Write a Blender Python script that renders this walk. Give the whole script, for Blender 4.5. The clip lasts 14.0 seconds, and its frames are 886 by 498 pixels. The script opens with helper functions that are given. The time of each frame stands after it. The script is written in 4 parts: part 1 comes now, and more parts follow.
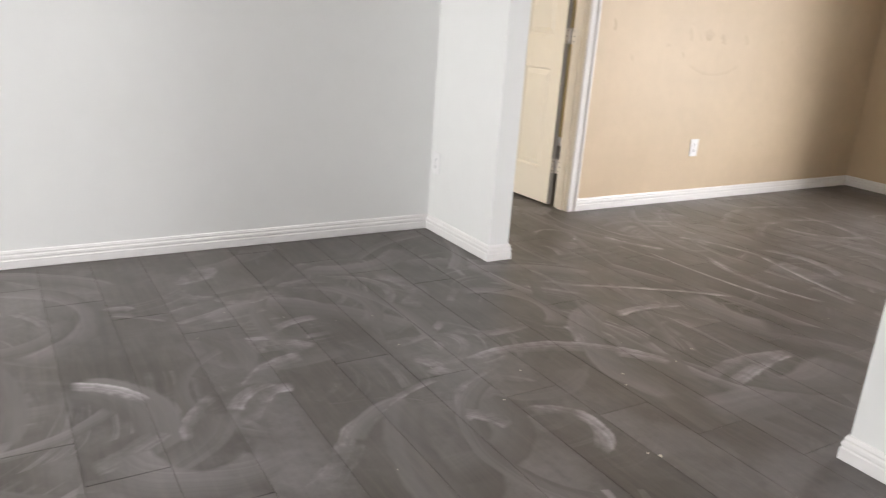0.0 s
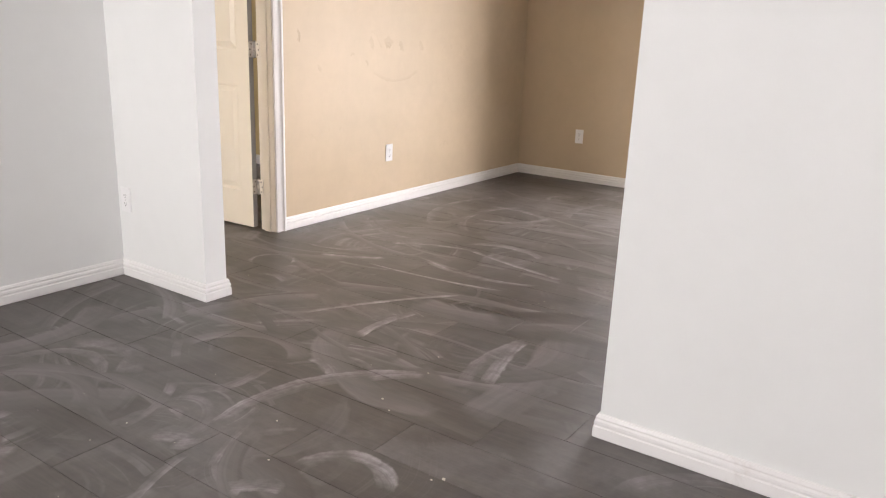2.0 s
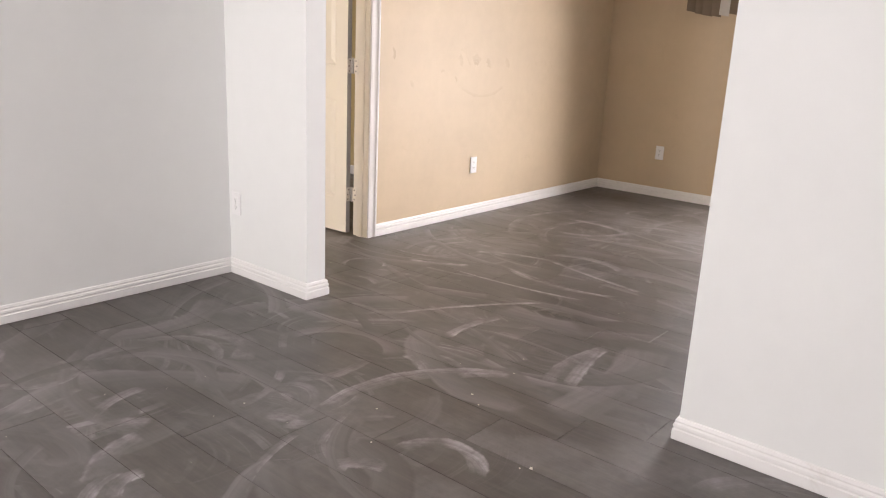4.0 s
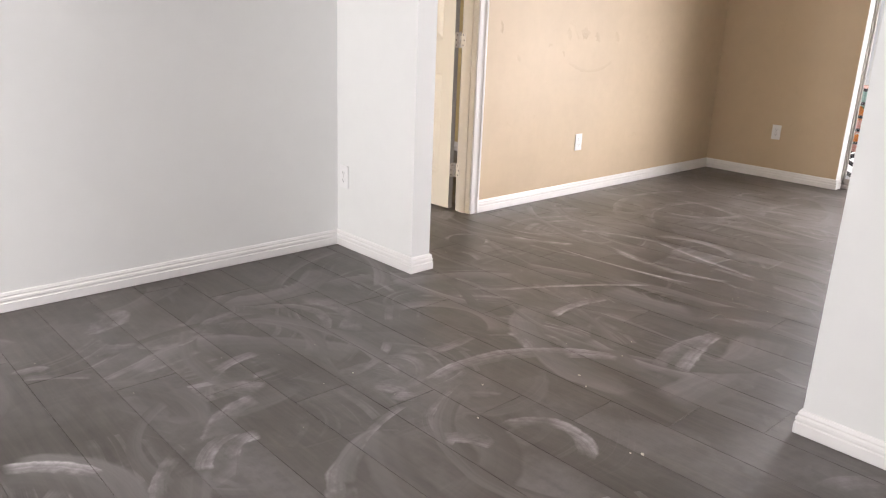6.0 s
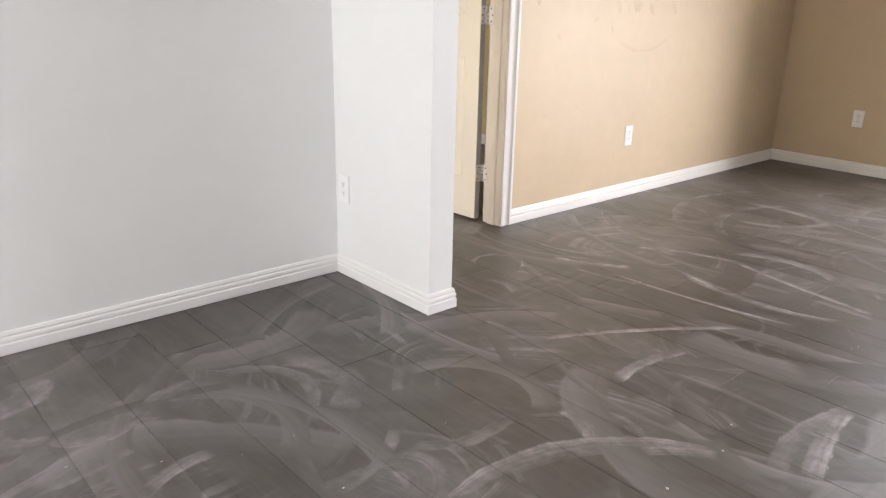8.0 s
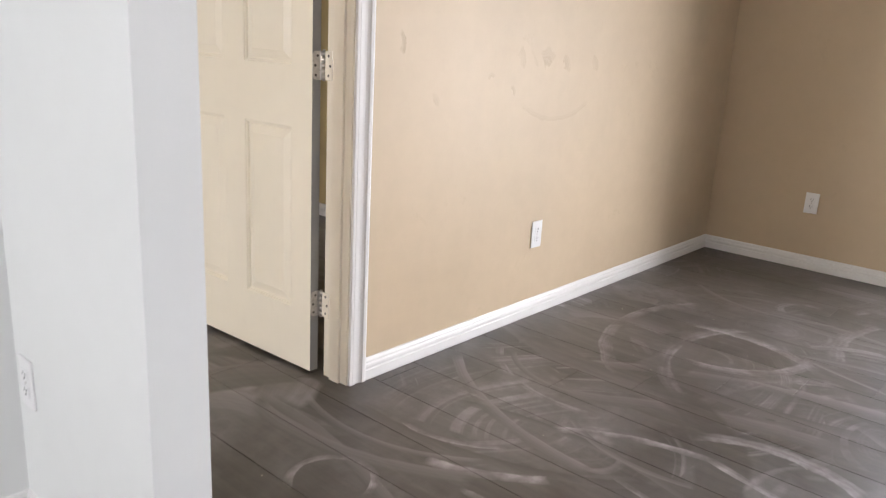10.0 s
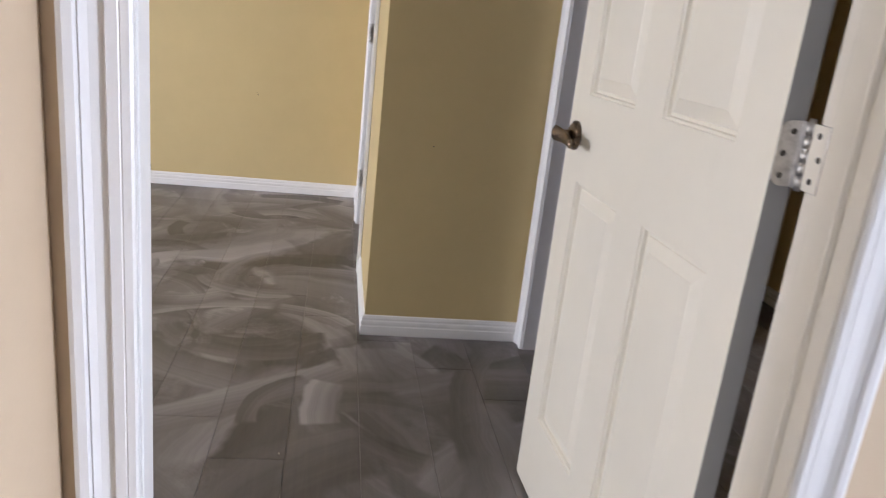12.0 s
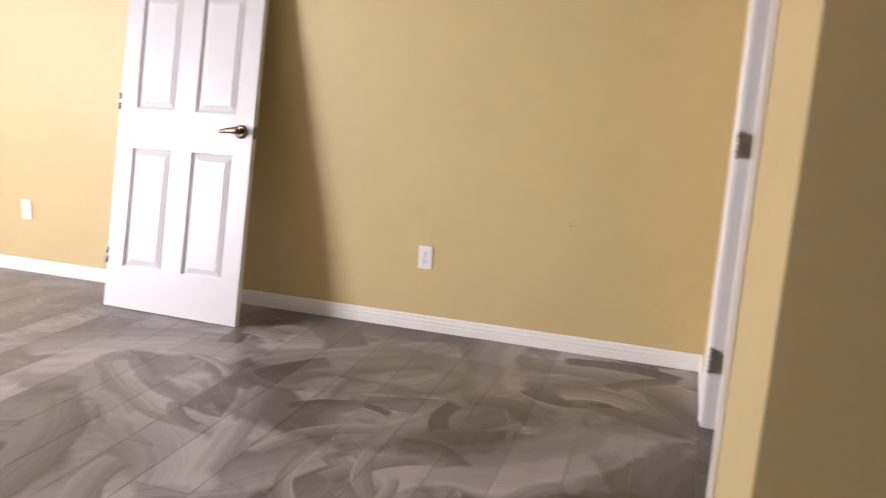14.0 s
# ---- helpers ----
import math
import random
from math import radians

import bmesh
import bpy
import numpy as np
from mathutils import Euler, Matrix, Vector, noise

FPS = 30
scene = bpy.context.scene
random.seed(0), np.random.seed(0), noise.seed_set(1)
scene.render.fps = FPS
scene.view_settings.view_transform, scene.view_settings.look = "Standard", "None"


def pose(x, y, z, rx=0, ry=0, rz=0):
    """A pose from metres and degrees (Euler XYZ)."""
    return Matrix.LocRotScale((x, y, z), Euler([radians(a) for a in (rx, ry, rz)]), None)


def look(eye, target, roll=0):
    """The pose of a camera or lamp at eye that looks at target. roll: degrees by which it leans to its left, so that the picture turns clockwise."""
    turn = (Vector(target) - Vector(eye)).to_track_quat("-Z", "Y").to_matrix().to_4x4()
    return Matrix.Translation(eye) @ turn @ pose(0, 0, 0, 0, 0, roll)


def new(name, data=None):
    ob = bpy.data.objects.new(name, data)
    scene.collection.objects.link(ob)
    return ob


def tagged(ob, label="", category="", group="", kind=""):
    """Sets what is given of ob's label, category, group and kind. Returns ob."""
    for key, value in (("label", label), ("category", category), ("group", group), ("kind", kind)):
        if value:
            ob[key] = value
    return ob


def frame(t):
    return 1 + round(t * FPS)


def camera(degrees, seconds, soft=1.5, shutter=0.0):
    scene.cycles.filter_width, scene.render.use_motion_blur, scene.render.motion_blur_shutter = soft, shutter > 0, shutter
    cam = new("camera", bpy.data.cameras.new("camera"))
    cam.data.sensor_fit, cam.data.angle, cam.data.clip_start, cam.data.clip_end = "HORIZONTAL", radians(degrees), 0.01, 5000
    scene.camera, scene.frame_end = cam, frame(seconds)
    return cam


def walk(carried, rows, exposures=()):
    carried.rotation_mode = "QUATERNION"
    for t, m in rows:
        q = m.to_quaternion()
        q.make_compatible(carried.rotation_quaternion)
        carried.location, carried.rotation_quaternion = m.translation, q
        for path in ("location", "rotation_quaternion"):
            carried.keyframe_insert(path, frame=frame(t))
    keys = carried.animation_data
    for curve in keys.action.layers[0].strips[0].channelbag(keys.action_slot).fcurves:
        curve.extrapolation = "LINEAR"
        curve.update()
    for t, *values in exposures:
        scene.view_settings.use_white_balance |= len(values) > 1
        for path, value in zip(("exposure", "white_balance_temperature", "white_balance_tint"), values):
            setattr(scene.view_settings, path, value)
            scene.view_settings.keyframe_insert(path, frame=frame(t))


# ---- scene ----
cam = camera(60.9, 14.0, soft=1.15, shutter=0.25)
PATH = [
    (0, (-3.12, -3.508, 1.168), (-2.118, -1.888, 0.558), 4.0),
    (0.2, (-3.091, -3.475, 1.164), (-1.977, -1.937, 0.537), 4.2),
    (0.5, (-3.076, -3.402, 1.176), (-1.879, -1.928, 0.55), 4.6),
    (1, (-3.003, -3.277, 1.205), (-1.729, -1.845, 0.636), 4.1),
    (1.5, (-3.036, -3.247, 1.197), (-1.561, -2.007, 0.661), 2.6),
    (2, (-3.109, -3.264, 1.186), (-1.516, -2.188, 0.635), 2.3),
    (2.3, (-3.21, -3.282, 1.203), (-1.625, -2.197, 0.647), 3.4),
    (2.5, (-3.274, -3.301, 1.201), (-1.71, -2.186, 0.645), 3.9),
    (2.7, (-3.325, -3.315, 1.203), (-1.78, -2.176, 0.643), 4.0),
    (4.8, (-3.309, -3.311, 1.225), (-1.842, -2.055, 0.703), 2.0),
    (5, (-3.331, -3.301, 1.224), (-1.875, -2.036, 0.693), 2.0),
    (5.5, (-3.339, -3.275, 1.213), (-1.969, -1.935, 0.641), 2.0),
    (6, (-3.338, -3.249, 1.202), (-2.028, -1.86, 0.606), 2.3),
    (6.3, (-3.308, -3.193, 1.221), (-2.009, -1.799, 0.614), 2.3),
    (6.5, (-3.287, -3.14, 1.217), (-1.992, -1.745, 0.604), 2.1),
    (7, (-3.208, -2.981, 1.164), (-1.93, -1.575, 0.542), 1.4),
    (7.5, (-3.035, -2.811, 1.181), (-1.807, -1.359, 0.561), 1.3),
    (8, (-2.784, -2.642, 1.143), (-1.53, -1.221, 0.504), 1.2),
    (8.2, (-2.683, -2.561, 1.19), (-1.392, -1.191, 0.516), 1.8),
    (10.3, (-1.466, -1.632, 1.15), (-0.007, -0.364, 0.638), 3.0),
    (10.5, (-1.353, -1.545, 1.181), (-0.014, -0.15, 0.669), 4.4),
    (11, (-1.113, -1.315, 1.159), (-0.122, 0.347, 0.655), 7.3),
    (11.3, (-0.968, -1.185, 1.157), (-0.19, 0.578, 0.619), 7.6),
    (11.5, (-0.867, -1.089, 1.172), (-0.233, 0.72, 0.602), 7.3),
    (11.6, (-0.814, -1.045, 1.164), (-0.26, 0.793, 0.603), 7.3),
    (12, (-0.687, -0.793, 1.179), (-0.391, 1.097, 0.595), 6.3),
    (12.2, (-0.665, -0.676, 1.181), (-0.448, 1.23, 0.615), 6.3),
    (12.5, (-0.608, -0.467, 1.183), (-0.49, 1.45, 0.628), 6.1),
    (13, (-0.543, -0.103, 1.193), (-0.634, 1.824, 0.665), 5.9),
    (13.4, (-0.536, 0.242, 1.195), (-0.836, 2.159, 0.713), 4.5),
    (13.5, (-0.552, 0.331, 1.204), (-0.891, 2.248, 0.743), 3.7),
    (13.7, (-0.621, 0.405, 1.253), (-1.012, 2.316, 0.814), 2.4),
    (13.9, (-0.673, 0.516, 1.24), (-1.185, 2.401, 0.809), 2.2),
    (14, (-0.71, 0.575, 1.205), (-1.298, 2.44, 0.787), 2.8),
]
walk(cam, [(t, look(eye, target, roll)) for t, eye, target, roll in PATH],
     exposures=[(0, -0.12, 6600, 12), (0.6, -0.03, 6600, 12), (2.0, -0.06, 6750, 16), (4.5, -0.05, 6850, 18), (6.5, -0.02, 6650, 15), (8.2, 0.02, 6600, 13), (10.3, -0.25, 6350, 13), (11.0, -0.38, 6150, 17), (11.5, -0.36, 5750, 15), (12.0, -0.22, 5700, 15), (12.5, -0.12, 6050, 17), (13.0, -0.08, 6150, 17), (13.5, -0.04, 6650, 20), (14, -0.16, 6250, 20)])

# ---- world, sun, window light and added fill ----
world = bpy.data.worlds.new("sky")
scene.world = world
world.use_nodes = True
wn = world.node_tree.nodes
sky = wn.new("ShaderNodeTexSky")
sky.sky_type = "NISHITA"
sky.sun_disc = False
sky.sun_elevation = radians(56)
sky.sun_rotation = radians(-2)
world.node_tree.links.new(sky.outputs[0], wn["Background"].inputs[0])
wn["Background"].inputs[1].default_value = 0.14

sun = new("sun", bpy.data.lights.new("sun", "SUN"))
sun.data.energy = 5.0
sun.data.angle = radians(12)
sun.data.color = (1.0, 0.95, 0.88)
sun.matrix_world = look((-0.3, 6.0, 9.0), (0, 0, 0))


# Unseen west end of the bedroom, set far off to even out its light.
X_WB = -9.2


def area_lamp(name, eye, target, sx, sy, watts, colour, spread=180):
    """Area lamp standing in for daylight or added as fill, in an opening or outside."""
    ob = new(name, bpy.data.lights.new(name, "AREA"))
    ob.data.shape, ob.data.size, ob.data.size_y = "RECTANGLE", sx, sy
    ob.data.energy, ob.data.color, ob.data.spread = watts, colour, radians(spread)
    ob.matrix_world = look(eye, target)
    return ob


area_lamp("daylight_west_room", (-5.66, -0.9, 1.47), (0, -1.5, 1.25), 1.1, 1.25, 52, (0.98, 1.0, 0.99))
# Next two: fill lamps added in unseen window openings.
area_lamp("fill_south_room", (-3.6, -6.56, 1.5), (-3.6, 0, 1.5), 2.0, 1.3, 42, (1.0, 0.95, 0.98))
area_lamp("fill_southwest_room", (-5.66, -5.35, 1.5), (0, -2.5, 1.3), 1.5, 1.3, 43, (1.0, 0.97, 0.975))
# Added lamp out on the patio to cast the wall edge's shadow indoors.
area_lamp("fill_outside_slider", (4.1, -2.85, 1.25), (1.5, 0.0, 1.15), 0.7, 1.7, 54, (1.0, 0.98, 0.97))
area_lamp("daylight_slider_south_pane", (3.0, -2.27, 1.05), (0.0, -1.8, 0.5), 1.35, 1.9, 76, (0.96, 0.97, 1.0), 112)
area_lamp("daylight_bedroom", (X_WB - 0.06, 1.45, 1.5), (0, 2.0, 1.5), 2.3, 1.3, 125, (1.0, 0.98, 0.95))
# Fill added to brighten the bedroom's north wall more evenly.
area_lamp("fill_bedroom_south", (-6.65, 0.05, 1.5), (-0.9, 3.2, 0.2), 1.45, 1.3, 165, (1.0, 0.97, 0.96), 108)


# ---- materials ----
def material(name):
    m = bpy.data.materials.new(name)
    m.use_nodes = True
    return m, m.node_tree.nodes, m.node_tree.links, m.node_tree.nodes["Principled BSDF"]


def math_node(nodes, links, op, a, b=0.0, clamp=False):
    n = nodes.new("ShaderNodeMath")
    n.operation, n.use_clamp = op, clamp
    for slot, v in ((0, a), (1, b)):
        if isinstance(v, (int, float)):
            n.inputs[slot].default_value = v
        else:
            links.new(v, n.inputs[slot])
    return n.outputs[0]


def mix_colour(nodes, links, fac, a, b, blend="MIX"):
    n = nodes.new("ShaderNodeMix")
    n.data_type, n.blend_type = "RGBA", blend
    for slot, v in ((0, fac), (6, a), (7, b)):
        if isinstance(v, (int, float)):
            n.inputs[slot].default_value = v
        elif isinstance(v, tuple):
            n.inputs[slot].default_value = (*v, 1.0)
        else:
            links.new(v, n.inputs[slot])
    return n.outputs[2]


def noise_tex(nodes, links, vec, scale, detail=4.0, rough=0.55, dist=0.0):
    n = nodes.new("ShaderNodeTexNoise")
    n.inputs["Scale"].default_value = scale
    n.inputs["Detail"].default_value = detail
    n.inputs["Roughness"].default_value = rough
    n.inputs["Distortion"].default_value = dist
    if vec is not None:
        links.new(vec, n.inputs["Vector"])
    return n


def ramp(nodes, links, value, lo, hi, out_lo=0.0, out_hi=1.0):
    n = nodes.new("ShaderNodeMapRange")
    n.inputs[1].default_value, n.inputs[2].default_value = lo, hi
    n.inputs[3].default_value, n.inputs[4].default_value = out_lo, out_hi
    links.new(value, n.inputs[0])
    return n.outputs[0]


def world_pos(nodes):
    return nodes.new("ShaderNodeNewGeometry").outputs["Position"]


def stretched(nodes, links, vec, sx, sy, sz):
    n = nodes.new("ShaderNodeVectorMath")
    n.operation = "MULTIPLY"
    links.new(vec, n.inputs[0])
    n.inputs[1].default_value = (sx, sy, sz)
    return n.outputs[0]


def bump(nodes, links, height, bsdf, strength, distance):
    n = nodes.new("ShaderNodeBump")
    n.inputs["Strength"].default_value, n.inputs["Distance"].default_value = strength, distance
    links.new(height, n.inputs["Height"])
    links.new(n.outputs[0], bsdf.inputs["Normal"])


def paint(name, colour, rough=0.55, mottling=0.06, stipple=0.25, grime=0.0, grime_colour=(0.3, 0.24, 0.16), scuffs=()):
    """Rolled wall paint: fine orange-peel relief, faint cloudy unevenness and scuffs."""
    m, nodes, links, bsdf = material(name)
    pos = world_pos(nodes)
    cloud = noise_tex(nodes, links, pos, 1.3, 3.0, 0.6)
    fine = noise_tex(nodes, links, pos, 170.0, 2.0, 0.6)
    mid = noise_tex(nodes, links, pos, 14.0, 3.0, 0.6)
    f = ramp(nodes, links, cloud.outputs[0], 0.3, 0.7, 1.0 - mottling, 1.0 + mottling)
    g = ramp(nodes, links, mid.outputs[0], 0.3, 0.7, 1.0 - mottling * 0.35, 1.0 + mottling * 0.35)
    f = math_node(nodes, links, "MULTIPLY", f, g)
    col = nodes.new("ShaderNodeVectorMath")
    col.operation = "SCALE"
    col.inputs[0].default_value = colour
    links.new(f, col.inputs["Scale"])
    out = col.outputs[0]
    if grime > 0:
        spots = noise_tex(nodes, links, pos, 5.0, 6.0, 0.7, 0.6)
        s = ramp(nodes, links, spots.outputs[0], 0.64, 0.8, 0.0, grime)
        out = mix_colour(nodes, links, s, out, grime_colour)
    if scuffs:
        swap = nodes.new("ShaderNodeSeparateXYZ")
        links.new(pos, swap.inputs[0])
        comb = nodes.new("ShaderNodeCombineXYZ")
        links.new(swap.outputs[0], comb.inputs[0])
        links.new(swap.outputs[2], comb.inputs[1])
        wob = ramp(nodes, links, noise_tex(nodes, links, pos, 16.0, 4.0, 0.65).outputs[0], 0.3, 0.7, -0.45, 0.45)
        out = mix_colour(nodes, links, add_strokes(nodes, links, comb.outputs[0], scuffs, wob), out, grime_colour)
    links.new(out, bsdf.inputs["Base Color"])
    bsdf.inputs["Roughness"].default_value = rough
    bsdf.inputs["Specular IOR Level"].default_value = 0.35
    bump(nodes, links, fine.outputs[0], bsdf, stipple, 0.0012)
    return m


WHITE_WALL = paint("white_wall_paint", (0.78, 0.79, 0.78), 0.5, 0.02, 0.2)
BEIGE_WALL = paint("beige_wall_paint", (0.57, 0.45, 0.31), 0.5, 0.04, 0.2, 0.25)
YELLOW_WALL = paint("yellow_beige_wall_paint", (0.58, 0.462, 0.235), 0.5, 0.04, 0.2, 0.15)
CEILING = paint("ceiling_paint", (0.8, 0.8, 0.78), 0.8, 0.03, 0.6)
TRIM = paint("white_trim_gloss_paint", (0.8, 0.79, 0.78), 0.3, 0.03, 0.05, 0.35, (0.42, 0.36, 0.3))
DOOR_PAINT = paint("cream_door_paint", (0.81, 0.765, 0.655), 0.35, 0.03, 0.08, 0.12, (0.5, 0.44, 0.33))
DOOR_WHITE = paint("white_door_paint", (0.60, 0.605, 0.62), 0.33, 0.02, 0.08)
DOOR_EDGE = paint("bare_grey_door_edge", (0.34, 0.34, 0.33), 0.6, 0.06, 0.2)
JAMB_CREAM = paint("cream_jamb_paint", (0.80, 0.745, 0.64), 0.35, 0.05, 0.08, 0.4, (0.4, 0.33, 0.24))
# White jamb paint; the grey puts the doorway's shade into the colour.
JAMB_SHADED = paint("white_jamb_shaded", (0.58, 0.57, 0.585), 0.5, 0.04, 0.1)
PLASTIC = paint("white_outlet_plastic", (0.82, 0.82, 0.82), 0.3, 0.01, 0.0)
DARK_SLOT = paint("dark_slot", (0.03, 0.03, 0.03), 0.7, 0.02, 0.0)
STUCCO = paint("pale_stucco", (0.72, 0.71, 0.68), 0.85, 0.06, 0.6)
CONCRETE = paint("pale_patio_concrete", (0.72, 0.71, 0.7), 0.85, 0.1, 0.5)
VANE = paint("brown_blind_vane", (0.17, 0.125, 0.085), 0.6, 0.08, 0.2)
VANE_PALE = paint("pale_blind_vane", (0.5, 0.47, 0.43), 0.6, 0.05, 0.2)
STEEL_DARK = paint("dark_powder_coated_metal", (0.035, 0.033, 0.032), 0.45, 0.1, 0.1)


def metal(name, colour, rough, wear=0.15):
    m, nodes, links, bsdf = material(name)
    pos = world_pos(nodes)
    n = noise_tex(nodes, links, pos, 90.0, 4.0, 0.65)
    r = ramp(nodes, links, n.outputs[0], 0.3, 0.7, rough - 0.08, rough + wear)
    links.new(r, bsdf.inputs["Roughness"])
    c = mix_colour(nodes, links, ramp(nodes, links, n.outputs[0], 0.45, 0.75, 0.0, 0.5), colour, tuple(v * 0.5 for v in colour))
    links.new(c, bsdf.inputs["Base Color"])
    bsdf.inputs["Metallic"].default_value = 1.0
    return m


NICKEL = metal("brushed_nickel", (0.62, 0.6, 0.57), 0.35)
BRONZE = metal("antique_bronze", (0.20, 0.15, 0.105), 0.28)
ALU = metal("grey_aluminium", (0.45, 0.42, 0.39), 0.4)
SCREW = metal("dark_screw", (0.12, 0.11, 0.1), 0.45)


def glass():
    m, nodes, links, bsdf = material("window_glass")
    bsdf.inputs["Base Color"].default_value = (0.96, 0.98, 0.97, 1)
    bsdf.inputs["Transmission Weight"].default_value = 1.0
    bsdf.inputs["Roughness"].default_value = 0.0
    bsdf.inputs["IOR"].default_value = 1.45
    return m


GLASS = glass()


def floral():
    """Printed cushion cloth: patches of orange, pink and leaf green on off-white."""
    m, nodes, links, bsdf = material("floral_cushion_cloth")
    pos = world_pos(nodes)
    warp = noise_tex(nodes, links, pos, 9.0, 3.0)
    v = nodes.new("ShaderNodeTexVoronoi")
    v.inputs["Scale"].default_value = 9.0
    add = nodes.new("ShaderNodeVectorMath")
    add.operation = "ADD"
    sc = stretched(nodes, links, warp.outputs[1], 0.12, 0.12, 0.12)
    links.new(pos, add.inputs[0])
    links.new(sc, add.inputs[1])
    links.new(add.outputs[0], v.inputs["Vector"])
    sep = nodes.new("ShaderNodeSeparateColor")
    links.new(v.outputs["Color"], sep.inputs[0])
    cr = nodes.new("ShaderNodeValToRGB")
    cr.color_ramp.interpolation = "CONSTANT"
    stops = [(0.0, (0.75, 0.7, 0.6)), (0.25, (0.75, 0.25, 0.05)), (0.45, (0.12, 0.22, 0.1)), (0.62, (0.7, 0.35, 0.3)), (0.8, (0.35, 0.55, 0.5))]
    while len(cr.color_ramp.elements) < len(stops):
        cr.color_ramp.elements.new(0.5)
    for e, (p, c) in zip(cr.color_ramp.elements, stops):
        e.position, e.color = p, (*c, 1)
    links.new(sep.outputs[0], cr.inputs[0])
    links.new(cr.outputs[0], bsdf.inputs["Base Color"])
    bsdf.inputs["Roughness"].default_value = 0.9
    return m


FLORAL = floral()


def stroke_group(name, over):
    """A node group for one wiped arc of haze: position, arc centre, way to its middle, radius, half width, cosine of half its angle, strength. It adds to the haze before it or, with over, wipes its own haze over it."""
    g = bpy.data.node_groups.new(name, "ShaderNodeTree")
    face = g.interface
    for nm, kind in (("Position", "NodeSocketVector"), ("Centre", "NodeSocketVector"), ("Way", "NodeSocketVector"), ("Radius", "NodeSocketFloat"), ("Width", "NodeSocketFloat"), ("Span", "NodeSocketFloat"), ("Strength", "NodeSocketFloat"), ("Lean", "NodeSocketFloat"), ("Wobble", "NodeSocketFloat"), ("Comb", "NodeSocketFloat"), ("Before", "NodeSocketFloat")):
        face.new_socket(name=nm, in_out="INPUT", socket_type=kind)
    face.new_socket(name="Amount", in_out="OUTPUT", socket_type="NodeSocketFloat")
    nodes, links = g.nodes, g.links
    gi, go = nodes.new("NodeGroupInput"), nodes.new("NodeGroupOutput")

    def vec(op, a, b):
        n = nodes.new("ShaderNodeVectorMath")
        n.operation = op
        links.new(a, n.inputs[0])
        if b is not None:
            links.new(b, n.inputs[1])
        return n

    def m(op, a, b=0.0):
        return math_node(nodes, links, op, a, b)
    d = vec("SUBTRACT", gi.outputs["Position"], gi.outputs["Centre"]).outputs[0]
    rad = vec("LENGTH", d, None).outputs["Value"]
    u = m("DIVIDE", m("SUBTRACT", rad, gi.outputs["Radius"]), gi.outputs["Width"])
    a = m("ADD", m("ABSOLUTE", u), gi.outputs["Wobble"])
    edge = ramp(nodes, links, a, 1.0, 0.8 if over else 0.72)
    cosine = m("DIVIDE", vec("DOT_PRODUCT", d, gi.outputs["Way"]).outputs["Value"], rad)
    lead = m("SUBTRACT", cosine, gi.outputs["Span"])
    room = m("SUBTRACT", 1.0, gi.outputs["Span"])
    tip = m("SUBTRACT", m("DIVIDE", lead, room), m("MULTIPLY", gi.outputs["Wobble"], 0.5))
    tip = ramp(nodes, links, tip, 0.0, 0.2 if over else 0.42)
    n1 = nodes.new("ShaderNodeTexNoise")
    n1.noise_dimensions = "1D"
    n1.inputs["Scale"].default_value = 2.6
    n1.inputs["Detail"].default_value = 5.0
    n1.inputs["Roughness"].default_value = 0.62
    drift = m("ADD", m("MULTIPLY", gi.outputs["Wobble"], 0.9), m("MULTIPLY", cosine, 1.3))
    links.new(m("ADD", m("ADD", u, drift), m("MULTIPLY", gi.outputs["Radius"], 31.7)), n1.inputs["W"])
    lines = ramp(nodes, links, n1.outputs[0], 0.36, 0.62, 0.25, 1.0)
    lines = m("SUBTRACT", 1.0, m("MULTIPLY", gi.outputs["Comb"], m("SUBTRACT", 1.0, lines)))
    lean = m("ADD", m("MULTIPLY", m("MULTIPLY", u, gi.outputs["Lean"]), 0.38), 0.72)
    haze = m("MULTIPLY", m("MULTIPLY", lines, lean), gi.outputs["Strength"])
    mask = m("MULTIPLY", edge, tip)
    if over:
        out = m("ADD", gi.outputs["Before"], m("MULTIPLY", m("MULTIPLY", mask, 0.88), m("SUBTRACT", haze, gi.outputs["Before"])))
    else:
        out = m("MAXIMUM", m("MULTIPLY", mask, haze), gi.outputs["Before"])
    links.new(out, go.inputs[0])
    return g


WIPED_ARC = stroke_group("wiped_arc", False)
WIPED_SWATH = stroke_group("wiped_swath", True)


